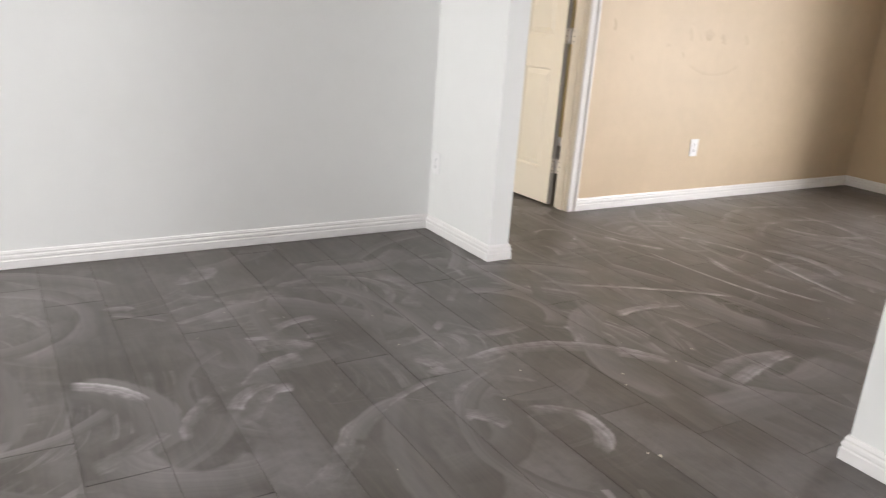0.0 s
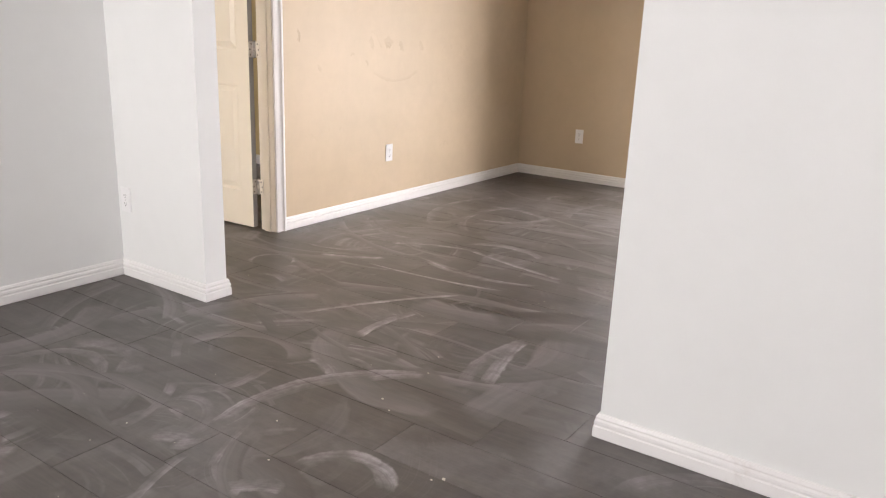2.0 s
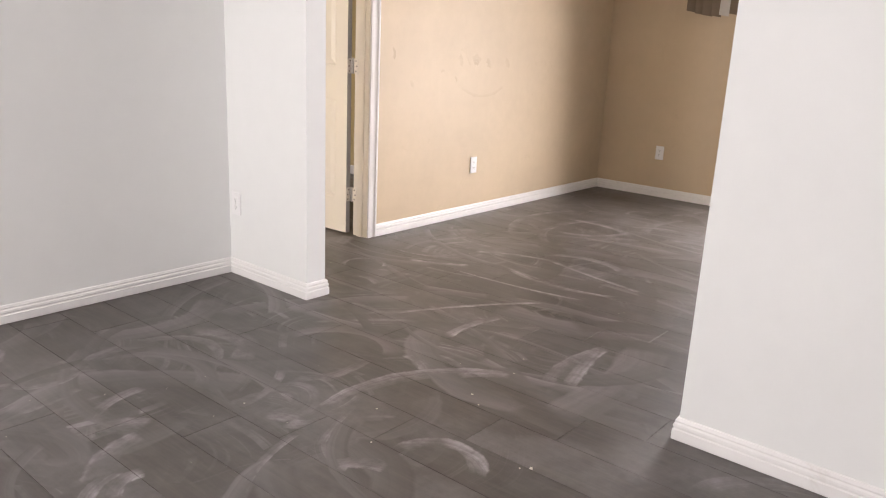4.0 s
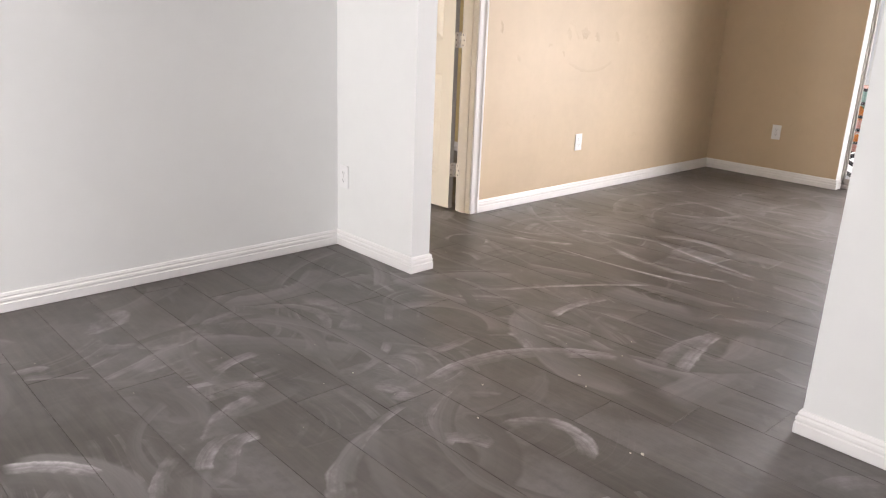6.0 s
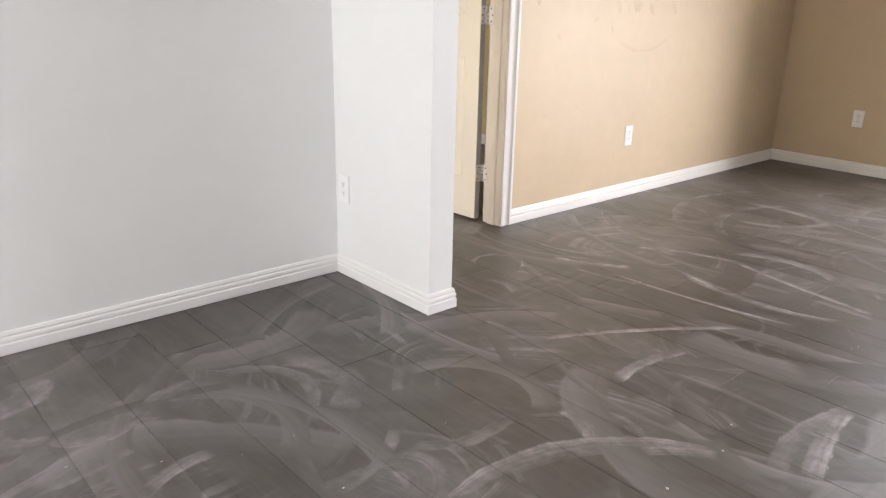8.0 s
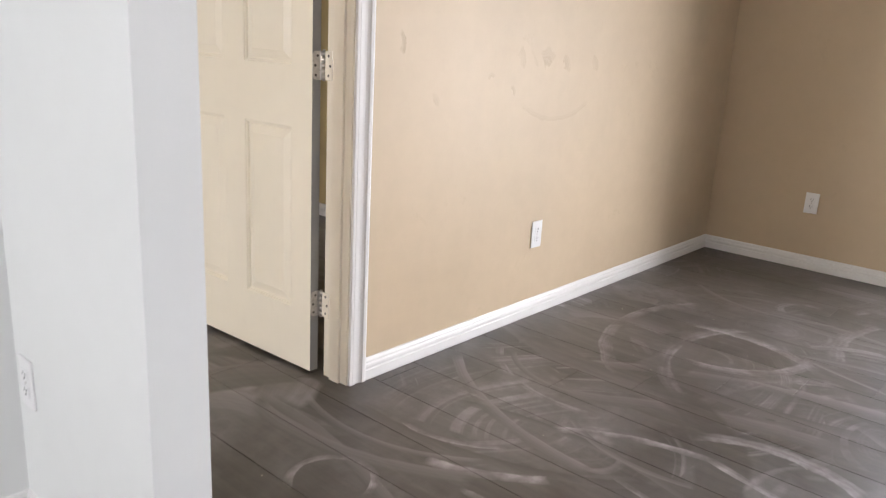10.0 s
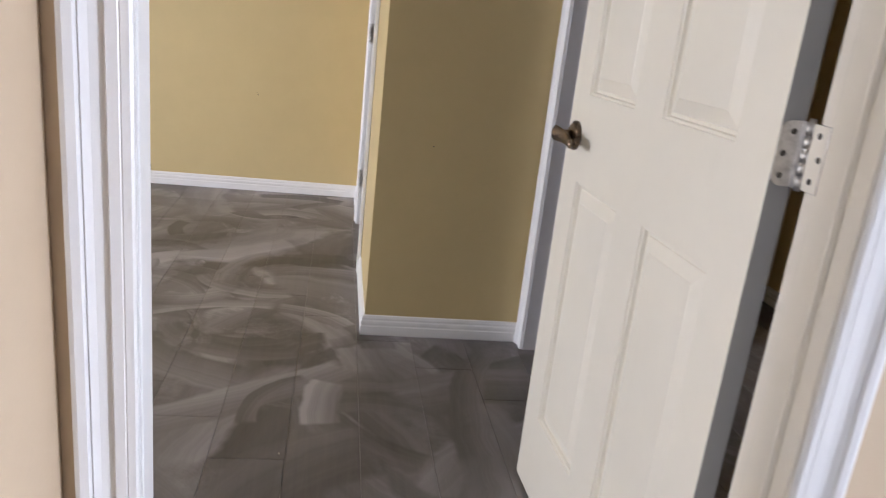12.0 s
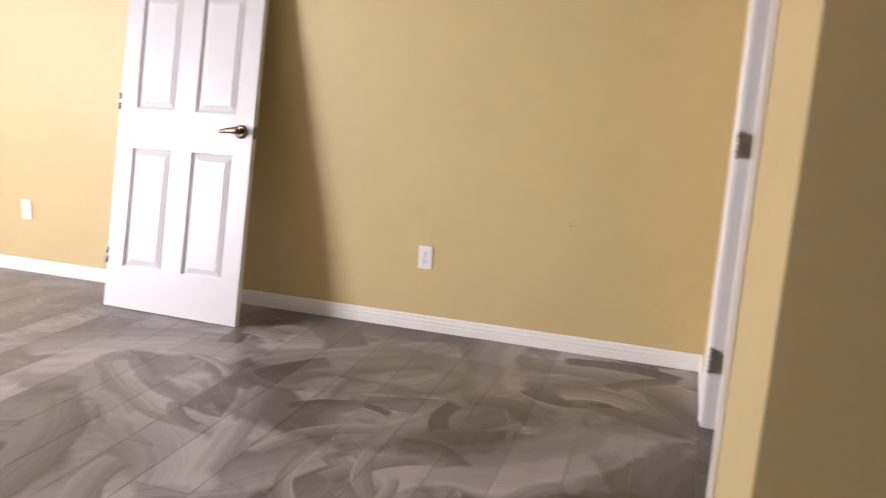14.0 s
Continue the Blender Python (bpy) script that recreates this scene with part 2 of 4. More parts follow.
def add_strokes(nodes, links, pos, strokes, wobble, amount=None, comb=0.7, group=None):
    """Chain the arcs, given as (x0, y0, x1, y1, bend, width, strength), in the plane of the first two axes of pos."""
    for x0, y0, x1, y1, bend, width, strength in strokes:
        d = math.dist((x0, y0), (x1, y1))
        b = bend if abs(bend) > 0.012 else math.copysign(0.012, bend)
        tx, ty = (x1 - x0) / d, (y1 - y0) / d
        radius = (d * d / 4 + b * b) / (2 * abs(b))
        side = math.copysign(1.0, b)
        mx, my = (x0 + x1) / 2 - ty * b, (y0 + y1) / 2 + tx * b
        wx, wy = -ty * side, tx * side
        n = nodes.new("ShaderNodeGroup")
        n.node_tree = group or WIPED_ARC
        n.inputs["Lean"].default_value = 1.0 if int(abs(x0 * 37.0 + y1 * 53.0)) % 2 else -1.0
        links.new(pos, n.inputs["Position"])
        n.inputs["Centre"].default_value = (mx - wx * radius, my - wy * radius, 0)
        n.inputs["Way"].default_value = (wx, wy, 0)
        n.inputs["Radius"].default_value = radius
        n.inputs["Width"].default_value = width * 0.72
        half = 1.12 * math.asin(min(1.0, d / (2 * radius))) if abs(b) <= d / 2 else 2.2
        n.inputs["Span"].default_value = math.cos(half)
        n.inputs["Comb"].default_value = comb
        n.inputs["Strength"].default_value = strength * 1.22
        links.new(wobble, n.inputs["Wobble"])
        if amount is not None:
            links.new(amount, n.inputs["Before"])
        amount = n.outputs[0]
    return amount


SMEARS = []


WIPES = []


def wipe(x0, y0, x1, y1, bend, width, strength):
    WIPES.append((x0, y0, x1, y1, bend, width, strength))


def smear(x0, y0, x1, y1, bend, width, strength):
    SMEARS.append((x0, y0, x1, y1, bend, width, strength))


smear(-0.91, -1.06, -0.28, -1.45, 0.025, 0.021, 0.88)
smear(-0.21, -0.51, -0.05, -0.8, -0.021, 0.034, 0.88)
smear(-0.1, -0.31, 0.02, -0.63, -0.043, 0.02, 0.61)
smear(-0.17, -0.83, -0.1, -1.56, -0.024, 0.018, 0.88)
smear(-0.25, -0.66, -0.19, -0.96, -0.015, 0.02, 0.45)
smear(0.22, -0.67, 0.4, -1.08, 0.037, 0.029, 0.75)
smear(0.11, -0.93, 0.02, -1.42, -0.01, 0.02, 0.61)
smear(0.4, -1.1, 0.26, -1.71, -0.001, 0.025, 0.84)
smear(0.07, -1.02, 0.07, -1.65, -0.071, 0.029, 0.75)
smear(0.23, -0.17, 0.25, -0.61, -0.023, 0.025, 0.53)
smear(0.61, -0.14, 0.38, -0.67, -0.094, 0.029, 0.61)
smear(0.51, -0.99, 0.51, -1.49, 0.099, 0.046, 0.58)
smear(0.76, -0.57, 1.77, -0.47, 0.197, 0.046, 0.61)
smear(0.76, -0.81, 1.61, -0.76, 0.175, 0.048, 0.51)
smear(1.47, -0.56, 1.35, -1.11, 0.079, 0.046, 0.68)
smear(1.06, -0.71, 1.45, -1.06, -0.116, 0.046, 0.61)
smear(1.95, -0.81, 2.19, -0.89, 0.108, 0.034, 0.61)
smear(1.51, -1.14, 2.12, -1.14, 0.061, 0.064, 0.48)
smear(2.23, -1.02, 2.69, -1.15, -0.0, 0.048, 0.48)
smear(0.95, -0.95, 1.28, -1.21, 0.063, 0.056, 0.42)
smear(-0.57, -0.34, -0.43, -0.51, 0.156, 0.02, 0.75)
smear(-0.63, -0.54, -0.66, -0.7, 0.001, 0.041, 0.47)
smear(-0.96, -0.82, -0.95, -1.03, 0.008, 0.02, 0.61)
smear(-0.94, -1.41, -0.61, -1.43, 0.022, 0.039, 0.84)
smear(-1.05, -1.98, -0.58, -1.97, 0.043, 0.048, 0.47)
smear(-0.98, -2.04, -0.6, -1.96, 0.006, 0.046, 0.64)
smear(-1.22, -1.42, -1.28, -1.58, 0.023, 0.056, 0.46)
smear(-1.59, -1.53, -1.22, -1.68, 0.028, 0.04, 0.46)
smear(-1.23, -1.7, -1.09, -1.84, 0.011, 0.04, 0.53)
smear(-1.77, -1.54, -1.09, -1.82, 0.14, 0.044, 0.6)
smear(-1.77, -1.91, -1.71, -2.16, 0.105, 0.048, 0.69)
smear(-2.25, -1.76, -1.94, -1.61, 0.024, 0.025, 0.48)
smear(-2.58, -1.54, -2.42, -1.42, 0.032, 0.04, 0.69)
smear(-2.5, -1.55, -2.38, -1.47, 0.039, 0.048, 0.69)
smear(-2.98, -1.22, -2.81, -1.39, 0.028, 0.045, 0.79)
smear(-1.97, -1.83, -1.88, -1.95, 0.016, 0.045, 0.69)
smear(-1.94, -1.48, -1.9, -1.6, 0.079, 0.08, 0.48)
smear(-2.51, -0.39, -2.39, -0.28, -0.066, 0.096, 0.45)
smear(-2.81, -0.65, -2.73, -0.67, 0.02, 0.04, 0.55)
smear(-2.48, -0.87, -2.26, -0.83, -0.011, 0.04, 0.39)
smear(-1.69, -0.64, -1.72, -1.01, 0.102, 0.08, 0.34)
smear(-2.73, -1.64, -2.62, -1.44, 0.028, 0.04, 0.55)
smear(-2.4, -1.19, -2.11, -0.98, 0.065, 0.04, 0.45)
smear(-2.36, -1.86, -2.18, -1.74, 0.047, 0.04, 0.48)
smear(-1.81, 3.77, -1.66, 3.74, 0.118, 0.048, 0.69)
smear(-1.9, 3.15, -1.42, 3.29, 0.014, 0.045, 0.6)
smear(-1.47, 3.57, -1.21, 3.82, -0.175, 0.176, 0.55)
smear(-1.19, 3.05, -0.99, 3.6, -0.164, 0.208, 0.45)
smear(-2.35, 2.82, -1.87, 2.71, -0.066, 0.08, 0.45)
smear(-1.6, 2.56, -1.32, 2.58, 0.143, 0.112, 0.6)
smear(-1.87, 2.36, -1.75, 2.3, 0.067, 0.04, 0.63)
smear(-1.8, 2.98, -1.65, 2.76, 0.035, 0.072, 0.55)
smear(-1.3, 3.3, -1.22, 2.81, 0.068, 0.04, 0.39)
smear(-1.26, 1.9, -1.32, 1.52, 0.094, 0.08, 0.48)
smear(-1.1, 1.62, -1.26, 2.13, -0.052, 0.064, 0.48)
smear(-0.72, 2.04, -0.59, 1.89, 0.089, 0.08, 0.45)
smear(-1.78, 1.98, -1.45, 2.3, 0.009, 0.112, 0.48)
smear(-1.47, 2.36, -1.3, 2.46, 0.179, 0.112, 0.55)
smear(-1.59, 1.68, -1.36, 1.58, 0.077, 0.08, 0.45)
smear(-1.04, 1.98, -0.81, 2.27, -0.27, 0.16, 0.48)
smear(-1.4, 1.45, -1.22, 1.45, 0.02, 0.08, 0.39)
smear(-0.89, 1.27, -0.7, 1.11, 0.06, 0.096, 0.34)
smear(-0.78, 1.5, -0.63, 1.71, 0.02, 0.112, 0.3)
smear(-1.77, -1.58, -1.61, -1.56, -0.002, 0.03, 0.48)
smear(-1.73, -1.32, -1.59, -1.4, 0.041, 0.04, 0.45)
smear(-1.91, -0.6, -1.8, -0.95, 0.131, 0.04, 0.34)
smear(-2.41, -0.65, -2.21, -0.69, -0.069, 0.04, 0.45)
smear(-1.93, -1.71, -1.67, -1.6, 0.014, 0.03, 0.45)
smear(-2.42, -1.15, -2.25, -1.24, 0.029, 0.096, 0.39)
smear(-2.49, -1.42, -2.28, -1.28, 0.036, 0.064, 0.48)
smear(-1.91, -1.53, -1.79, -1.59, -0.036, 0.056, 0.6)
smear(-1.63, -1.35, -1.38, -1.35, -0.02, 0.04, 0.39)
smear(-1.99, -1.86, -1.88, -1.94, 0.049, 0.04, 0.55)
smear(-2.8, -0.69, -2.62, -0.81, 0.0, 0.04, 0.3)
smear(-2.54, -0.51, -2.39, -0.66, -0.071, 0.072, 0.34)
smear(-2.2, -0.7, -1.99, -0.6, 0.025, 0.056, 0.39)
smear(-2.98, -1.69, -2.8, -1.57, -0.011, 0.064, 0.34)
smear(-3.12, -0.54, -3.01, -0.85, 0.039, 0.04, 0.39)
smear(-2.52, -2.01, -2.35, -1.84, -0.021, 0.072, 0.34)
smear(-1.97, -1.32, -1.64, -1.45, 0.049, 0.056, 0.3)
wipe(-2.29, 2.96, -1.23, 3.02, -0.159, 0.176, 0.43)
wipe(-2.4, 3.18, -1.26, 3.13, 0.053, 0.162, 0.37)
wipe(-0.99, 2.51, -0.61, 2.69, 0.079, 0.162, 0.53)
wipe(-1.68, 1.73, -1.2, 2.55, -0.073, 0.135, 0.43)
wipe(-1.56, 1.54, -1.27, 1.75, 0.047, 0.081, 0.37)
wipe(-1.17, 1.64, -1.21, 2.04, -0.046, 0.047, 0.37)
wipe(-1.53, 1.84, -1.32, 2.28, -0.034, 0.135, 0.43)
wipe(-1.15, 2.26, -1.01, 2.5, -0.013, 0.121, 0.31)
wipe(-0.88, 3.04, -0.77, 2.58, 0.053, 0.095, 0.37)
wipe(-0.66, 1.76, -0.54, 1.84, -0.003, 0.068, 0.5)
wipe(-2.12, 3.74, -1.36, 3.64, -0.046, 0.135, 0.31)
wipe(-1.21, 2.2, -0.98, 2.27, 0.087, 0.081, 0.25)
wipe(-1.75, -0.59, -1.63, -0.66, -0.081, 0.068, 0.37)
wipe(-1.31, -1.1, -0.71, -1.29, -0.011, 0.121, 0.25)
wipe(-0.84, -1.46, -0.56, -1.92, -0.134, 0.135, 0.25)
wipe(-2.17, -1.4, -2.04, -1.58, -0.053, 0.162, 0.31)
wipe(-2.09, -1.08, -2.04, -1.47, 0.039, 0.135, 0.25)
wipe(-1.32, -1.78, -1.02, -2.07, -0.046, 0.095, 0.25)
wipe(-2.54, -0.97, -2.2, -0.97, -0.051, 0.081, 0.22)


def shift2(nodes, links, vec, by):
    n = nodes.new("ShaderNodeVectorMath")
    n.operation = "ADD"
    links.new(vec, n.inputs[0])
    n.inputs[1].default_value = (by, by * 0.6, 0.0)
    return n.outputs[0]


def scatter(seed, count, x0, x1, y0, y1, widths, chords, levels, bends=(0.08, 0.34), turns=(0, 360)):
    """Random wiped swaths over a stretch of the plan."""
    dice = random.Random(seed)
    out = []
    for _ in range(count):
        x, y, turn = dice.uniform(x0, x1), dice.uniform(y0, y1), radians(dice.uniform(*turns))
        d = dice.uniform(*chords)
        dx, dy = math.cos(turn) * d / 2, math.sin(turn) * d / 2
        level = levels[0] + (levels[1] - levels[0]) * dice.random() ** levels[2]
        out.append((x - dx, y - dy, x + dx, y + dy, d * dice.uniform(*bends) * dice.choice((-1, 1)), dice.uniform(*widths), level))
    return out


def plank_tile(name, strokes_here, wipes_here, swaths=(), haze=0.7):
    """Wood-look porcelain plank, grey-brown, under dried wiped-grout haze."""
    m, nodes, links, bsdf = material(name)
    pos = world_pos(nodes)
    info = nodes.new("ShaderNodeObjectInfo")
    shift = nodes.new("ShaderNodeVectorMath")
    shift.operation = "ADD"
    comb = nodes.new("ShaderNodeCombineXYZ")
    for i, k in enumerate((37.0, 91.0, 13.0)):
        links.new(math_node(nodes, links, "MULTIPLY", info.outputs["Random"], k), comb.inputs[i])
    links.new(pos, shift.inputs[0])
    links.new(comb.outputs[0], shift.inputs[1])
    grain = noise_tex(nodes, links, stretched(nodes, links, shift.outputs[0], 9.0, 0.7, 1.0), 4.0, 8.0, 0.65, 0.6)
    grain2 = noise_tex(nodes, links, stretched(nodes, links, shift.outputs[0], 45.0, 1.6, 1.0), 4.0, 4.0, 0.6, 0.2)
    blot = noise_tex(nodes, links, shift.outputs[0], 2.2, 3.0, 0.6)
    base = mix_colour(nodes, links, ramp(nodes, links, grain.outputs[0], 0.3, 0.7), (0.037, 0.030, 0.0245), (0.082, 0.068, 0.055))
    base = mix_colour(nodes, links, ramp(nodes, links, grain2.outputs[0], 0.35, 0.75, 0.0, 0.6), base, (0.046, 0.038, 0.031))
    tint = ramp(nodes, links, info.outputs["Random"], 0.0, 1.0, 0.86, 1.12)
    sc = nodes.new("ShaderNodeVectorMath")
    sc.operation = "SCALE"
    links.new(base, sc.inputs[0])
    links.new(tint, sc.inputs["Scale"])
    base = sc.outputs[0]

    def strokes(seed, scale, freq, lo, hi):
        """Wiping strokes: arcs about a point of each irregular patch."""
        off = nodes.new("ShaderNodeVectorMath")
        off.operation = "ADD"
        links.new(pos, off.inputs[0])
        off.inputs[1].default_value = (seed * 3.1, seed * 1.7, 0.0)
        warp = noise_tex(nodes, links, off.outputs[0], 1.6, 1.0, 0.5)
        wv = stretched(nodes, links, warp.outputs[1], 0.16, 0.16, 0.0)
        add = nodes.new("ShaderNodeVectorMath")
        add.operation = "ADD"
        links.new(off.outputs[0], add.inputs[0])
        links.new(wv, add.inputs[1])
        flat = stretched(nodes, links, add.outputs[0], 1.0, 1.0, 0.0)
        vor = nodes.new("ShaderNodeTexVoronoi")
        vor.inputs["Scale"].default_value = scale
        links.new(flat, vor.inputs["Vector"])
        d = nodes.new("ShaderNodeVectorMath")
        d.operation = "SUBTRACT"
        links.new(flat, d.inputs[0])
        links.new(vor.outputs["Position"], d.inputs[1])
        jig = nodes.new("ShaderNodeVectorMath")
        jig.operation = "MULTIPLY_ADD"
        links.new(vor.outputs["Color"], jig.inputs[0])
        jig.inputs[1].default_value = (1.6 / scale, 1.6 / scale, 0.0)
        jig.inputs[2].default_value = (-0.8 / scale, -0.8 / scale, 0.0)
        d2 = nodes.new("ShaderNodeVectorMath")
        d2.operation = "ADD"
        links.new(d.outputs[0], d2.inputs[0])
        links.new(jig.outputs[0], d2.inputs[1])
        ln = nodes.new("ShaderNodeVectorMath")
        ln.operation = "LENGTH"
        links.new(d2.outputs[0], ln.inputs[0])
        radial = nodes.new("ShaderNodeTexNoise")
        radial.noise_dimensions = "1D"
        radial.inputs["Scale"].default_value = freq
        radial.inputs["Detail"].default_value = 4.0
        radial.inputs["Roughness"].default_value = 0.6
        sepc = nodes.new("ShaderNodeSeparateColor")
        links.new(vor.outputs["Color"], sepc.inputs[0])
        w = math_node(nodes, links, "ADD", math_node(nodes, links, "ADD", ln.outputs["Value"], math_node(nodes, links, "MULTIPLY", warp.outputs[0], 0.18)), math_node(nodes, links, "MULTIPLY", sepc.outputs[2], 40.0))
        links.new(w, radial.inputs["W"])
        band = ramp(nodes, links, radial.outputs[0], lo, hi)
        amount = ramp(nodes, links, sepc.outputs[0], 0.25, 1.0)
        fade = noise_tex(nodes, links, off.outputs[0], 2.6, 4.0, 0.6)
        fd = ramp(nodes, links, fade.outputs[0], 0.46, 0.62)
        return math_node(nodes, links, "MULTIPLY", math_node(nodes, links, "MULTIPLY", band, amount), fd)

    s1 = strokes(1.0, 1.3, 17.0, 0.5, 0.62)
    s2 = strokes(5.3, 2.0, 26.0, 0.53, 0.63)
    film_n = noise_tex(nodes, links, pos, 0.9, 5.0, 0.6, 0.4)
    film = ramp(nodes, links, film_n.outputs[0], 0.35, 0.7, 0.0, 0.13 * haze)
    dust = math_node(nodes, links, "ADD", math_node(nodes, links, "MULTIPLY", s1, 0.55 * haze), math_node(nodes, links, "MULTIPLY", s2, 0.42 * haze))
    dust = math_node(nodes, links, "ADD", dust, film, True)
    patch = noise_tex(nodes, links, pos, 1.5, 3.0, 0.5, 0.7)
    patch2 = noise_tex(nodes, links, shift2(nodes, links, pos, 7.7), 3.1, 3.0, 0.5, 0.8)
    lay = math_node(nodes, links, "ADD", ramp(nodes, links, patch.outputs[0], 0.40, 0.60), ramp(nodes, links, patch2.outputs[0], 0.46, 0.60, 0.0, 0.7))
    lay = math_node(nodes, links, "MULTIPLY", lay, ramp(nodes, links, film_n.outputs[0], 0.3, 0.65, 0.35, 1.1))
    sep = nodes.new("ShaderNodeSeparateXYZ")
    links.new(pos, sep.inputs[0])
    lay = math_node(nodes, links, "MULTIPLY", lay, ramp(nodes, links, sep.outputs[1], 0.2, 1.8, 0.12, 0.30))
    lay = math_node(nodes, links, "ADD", lay, ramp(nodes, links, sep.outputs[1], 0.2, 1.8, 0.0, 0.34))
    dust = math_node(nodes, links, "ADD", dust, lay, True)
    each = math_node(nodes, links, "FRACT", math_node(nodes, links, "MULTIPLY", info.outputs["Random"], 17.3))
    dust = math_node(nodes, links, "MULTIPLY", dust, ramp(nodes, links, each, 0.0, 1.0, 0.65, 1.25))
    fleck = noise_tex(nodes, links, pos, 26.0, 4.0, 0.7)
    dust = math_node(nodes, links, "MULTIPLY", dust, ramp(nodes, links, fleck.outputs[0], 0.3, 0.65, 0.72, 1.12))
    flat = stretched(nodes, links, pos, 1.0, 1.0, 0.0)
    ragged = ramp(nodes, links, noise_tex(nodes, links, pos, 4.0, 3.0, 0.5).outputs[0], 0.3, 0.7, -0.2, 0.2)
    if swaths:
        dust = add_strokes(nodes, links, flat, swaths, ragged, dust, 0.32, WIPED_SWATH)
        dust = math_node(nodes, links, "MULTIPLY", dust, ramp(nodes, links, each, 0.0, 1.0, 0.88, 1.1))
    wob = ramp(nodes, links, noise_tex(nodes, links, pos, 11.0, 4.0, 0.65).outputs[0], 0.3, 0.7, -0.2, 0.2)
    breakup = noise_tex(nodes, links, shift2(nodes, links, pos, 3.3), 6.5, 3.0, 0.6, 0.3)
    clean = add_strokes(nodes, links, flat, wipes_here, wob, None, 0.3)
    if clean is not None:
        dust = math_node(nodes, links, "MULTIPLY", dust, math_node(nodes, links, "SUBTRACT", 1.0, clean, True))
    arcs = add_strokes(nodes, links, flat, strokes_here, wob, None, 0.38)
    if arcs is not None:
        arcs = math_node(nodes, links, "MULTIPLY", arcs, math_node(nodes, links, "MULTIPLY", ramp(nodes, links, fleck.outputs[0], 0.3, 0.6, 0.6, 1.1), ramp(nodes, links, breakup.outputs[0], 0.35, 0.6, 0.35, 1.0)))
        dust = math_node(nodes, links, "MAXIMUM", dust, arcs)
    col = mix_colour(nodes, links, dust, base, (0.44, 0.412, 0.42))
    dark = noise_tex(nodes, links, pos, 3.3, 5.0, 0.65, 0.5)
    col = mix_colour(nodes, links, ramp(nodes, links, dark.outputs[0], 0.6, 0.76, 0.0, 0.5), col, (0.045, 0.037, 0.030))
    links.new(col, bsdf.inputs["Base Color"])
    rough = math_node(nodes, links, "ADD", math_node(nodes, links, "MULTIPLY", dust, 0.16), ramp(nodes, links, blot.outputs[0], 0.3, 0.7, 0.33, 0.43))
    links.new(rough, bsdf.inputs["Roughness"])
    bsdf.inputs["Specular IOR Level"].default_value = 0.5
    bump(nodes, links, grain2.outputs[0], bsdf, 0.15, 0.001)
    return m


SWATHS = scatter(11, 55, -3.6, -0.9, -2.5, -0.1, (0.03, 0.11), (0.25, 0.75), (0.06, 0.34, 1.5))
SWATHS += scatter(12, 64, -1.3, 2.7, -2.4, -0.1, (0.012, 0.055), (0.4, 1.1), (0.10, 0.40, 1.5), (0.03, 0.16), (62, 116))
SWATHS += scatter(16, 22, -1.2, 2.6, -2.4, -0.2, (0.06, 0.14), (0.4, 0.9), (0.06, 0.30, 1.4), (0.04, 0.2))
SWATHS += scatter(13, 40, -1.0, 0.0, 0.3, 1.9, (0.07, 0.2), (0.35, 0.8), (0.14, 0.56, 1.0), (0.03, 0.2))
SWATHS += scatter(14, 75, -3.0, -0.55, 1.3, 3.95, (0.10, 0.27), (0.45, 1.05), (0.18, 1.0, 0.9), (0.03, 0.2))
SWATHS += scatter(15, 48, -2.7, -0.6, 1.3, 3.9, (0.03, 0.10), (0.2, 0.5), (0.06, 0.9, 0.9), (0.05, 0.25))


def reaching(strokes, x0, x1, y0, y1):
    """The strokes that come near a rectangle of the floor."""
    out = []
    for k in strokes:
        d = max(math.dist(k[:2], k[2:4]), 0.01)
        nx, ny = -(k[3] - k[1]) / d, (k[2] - k[0]) / d
        for i in range(-2, 19):
            f = i / 16
            bow = k[4] * 4 * f * (1 - f)
            px, py = k[0] + (k[2] - k[0]) * f + nx * bow, k[1] + (k[3] - k[1]) * f + ny * bow
            if math.hypot(max(x0 - px, 0, px - x1), max(y0 - py, 0, py - y1)) < k[5] * 0.95 + 0.02:
                out.append(k)
                break
    return out


def grout():
    """Dark cement joints, filled up with pale dried haze in the bedroom."""
    m, nodes, links, bsdf = material("grey_grout")
    pos = world_pos(nodes)
    sep = nodes.new("ShaderNodeSeparateXYZ")
    links.new(pos, sep.inputs[0])
    fill = math_node(nodes, links, "MULTIPLY", ramp(nodes, links, sep.outputs[1], 0.1, 0.7), ramp(nodes, links, noise_tex(nodes, links, pos, 3.0, 4.0, 0.6).outputs[0], 0.35, 0.6, 0.5, 1.0))
    col = mix_colour(nodes, links, ramp(nodes, links, noise_tex(nodes, links, pos, 12.0, 4.0, 0.6).outputs[0], 0.3, 0.7), (0.055, 0.047, 0.04), (0.12, 0.105, 0.09))
    links.new(mix_colour(nodes, links, fill, col, (0.38, 0.35, 0.335)), bsdf.inputs["Base Color"])
    bsdf.inputs["Roughness"].default_value = 0.9
    bump(nodes, links, noise_tex(nodes, links, pos, 160.0, 3.0, 0.6).outputs[0], bsdf, 0.5, 0.001)
    return m


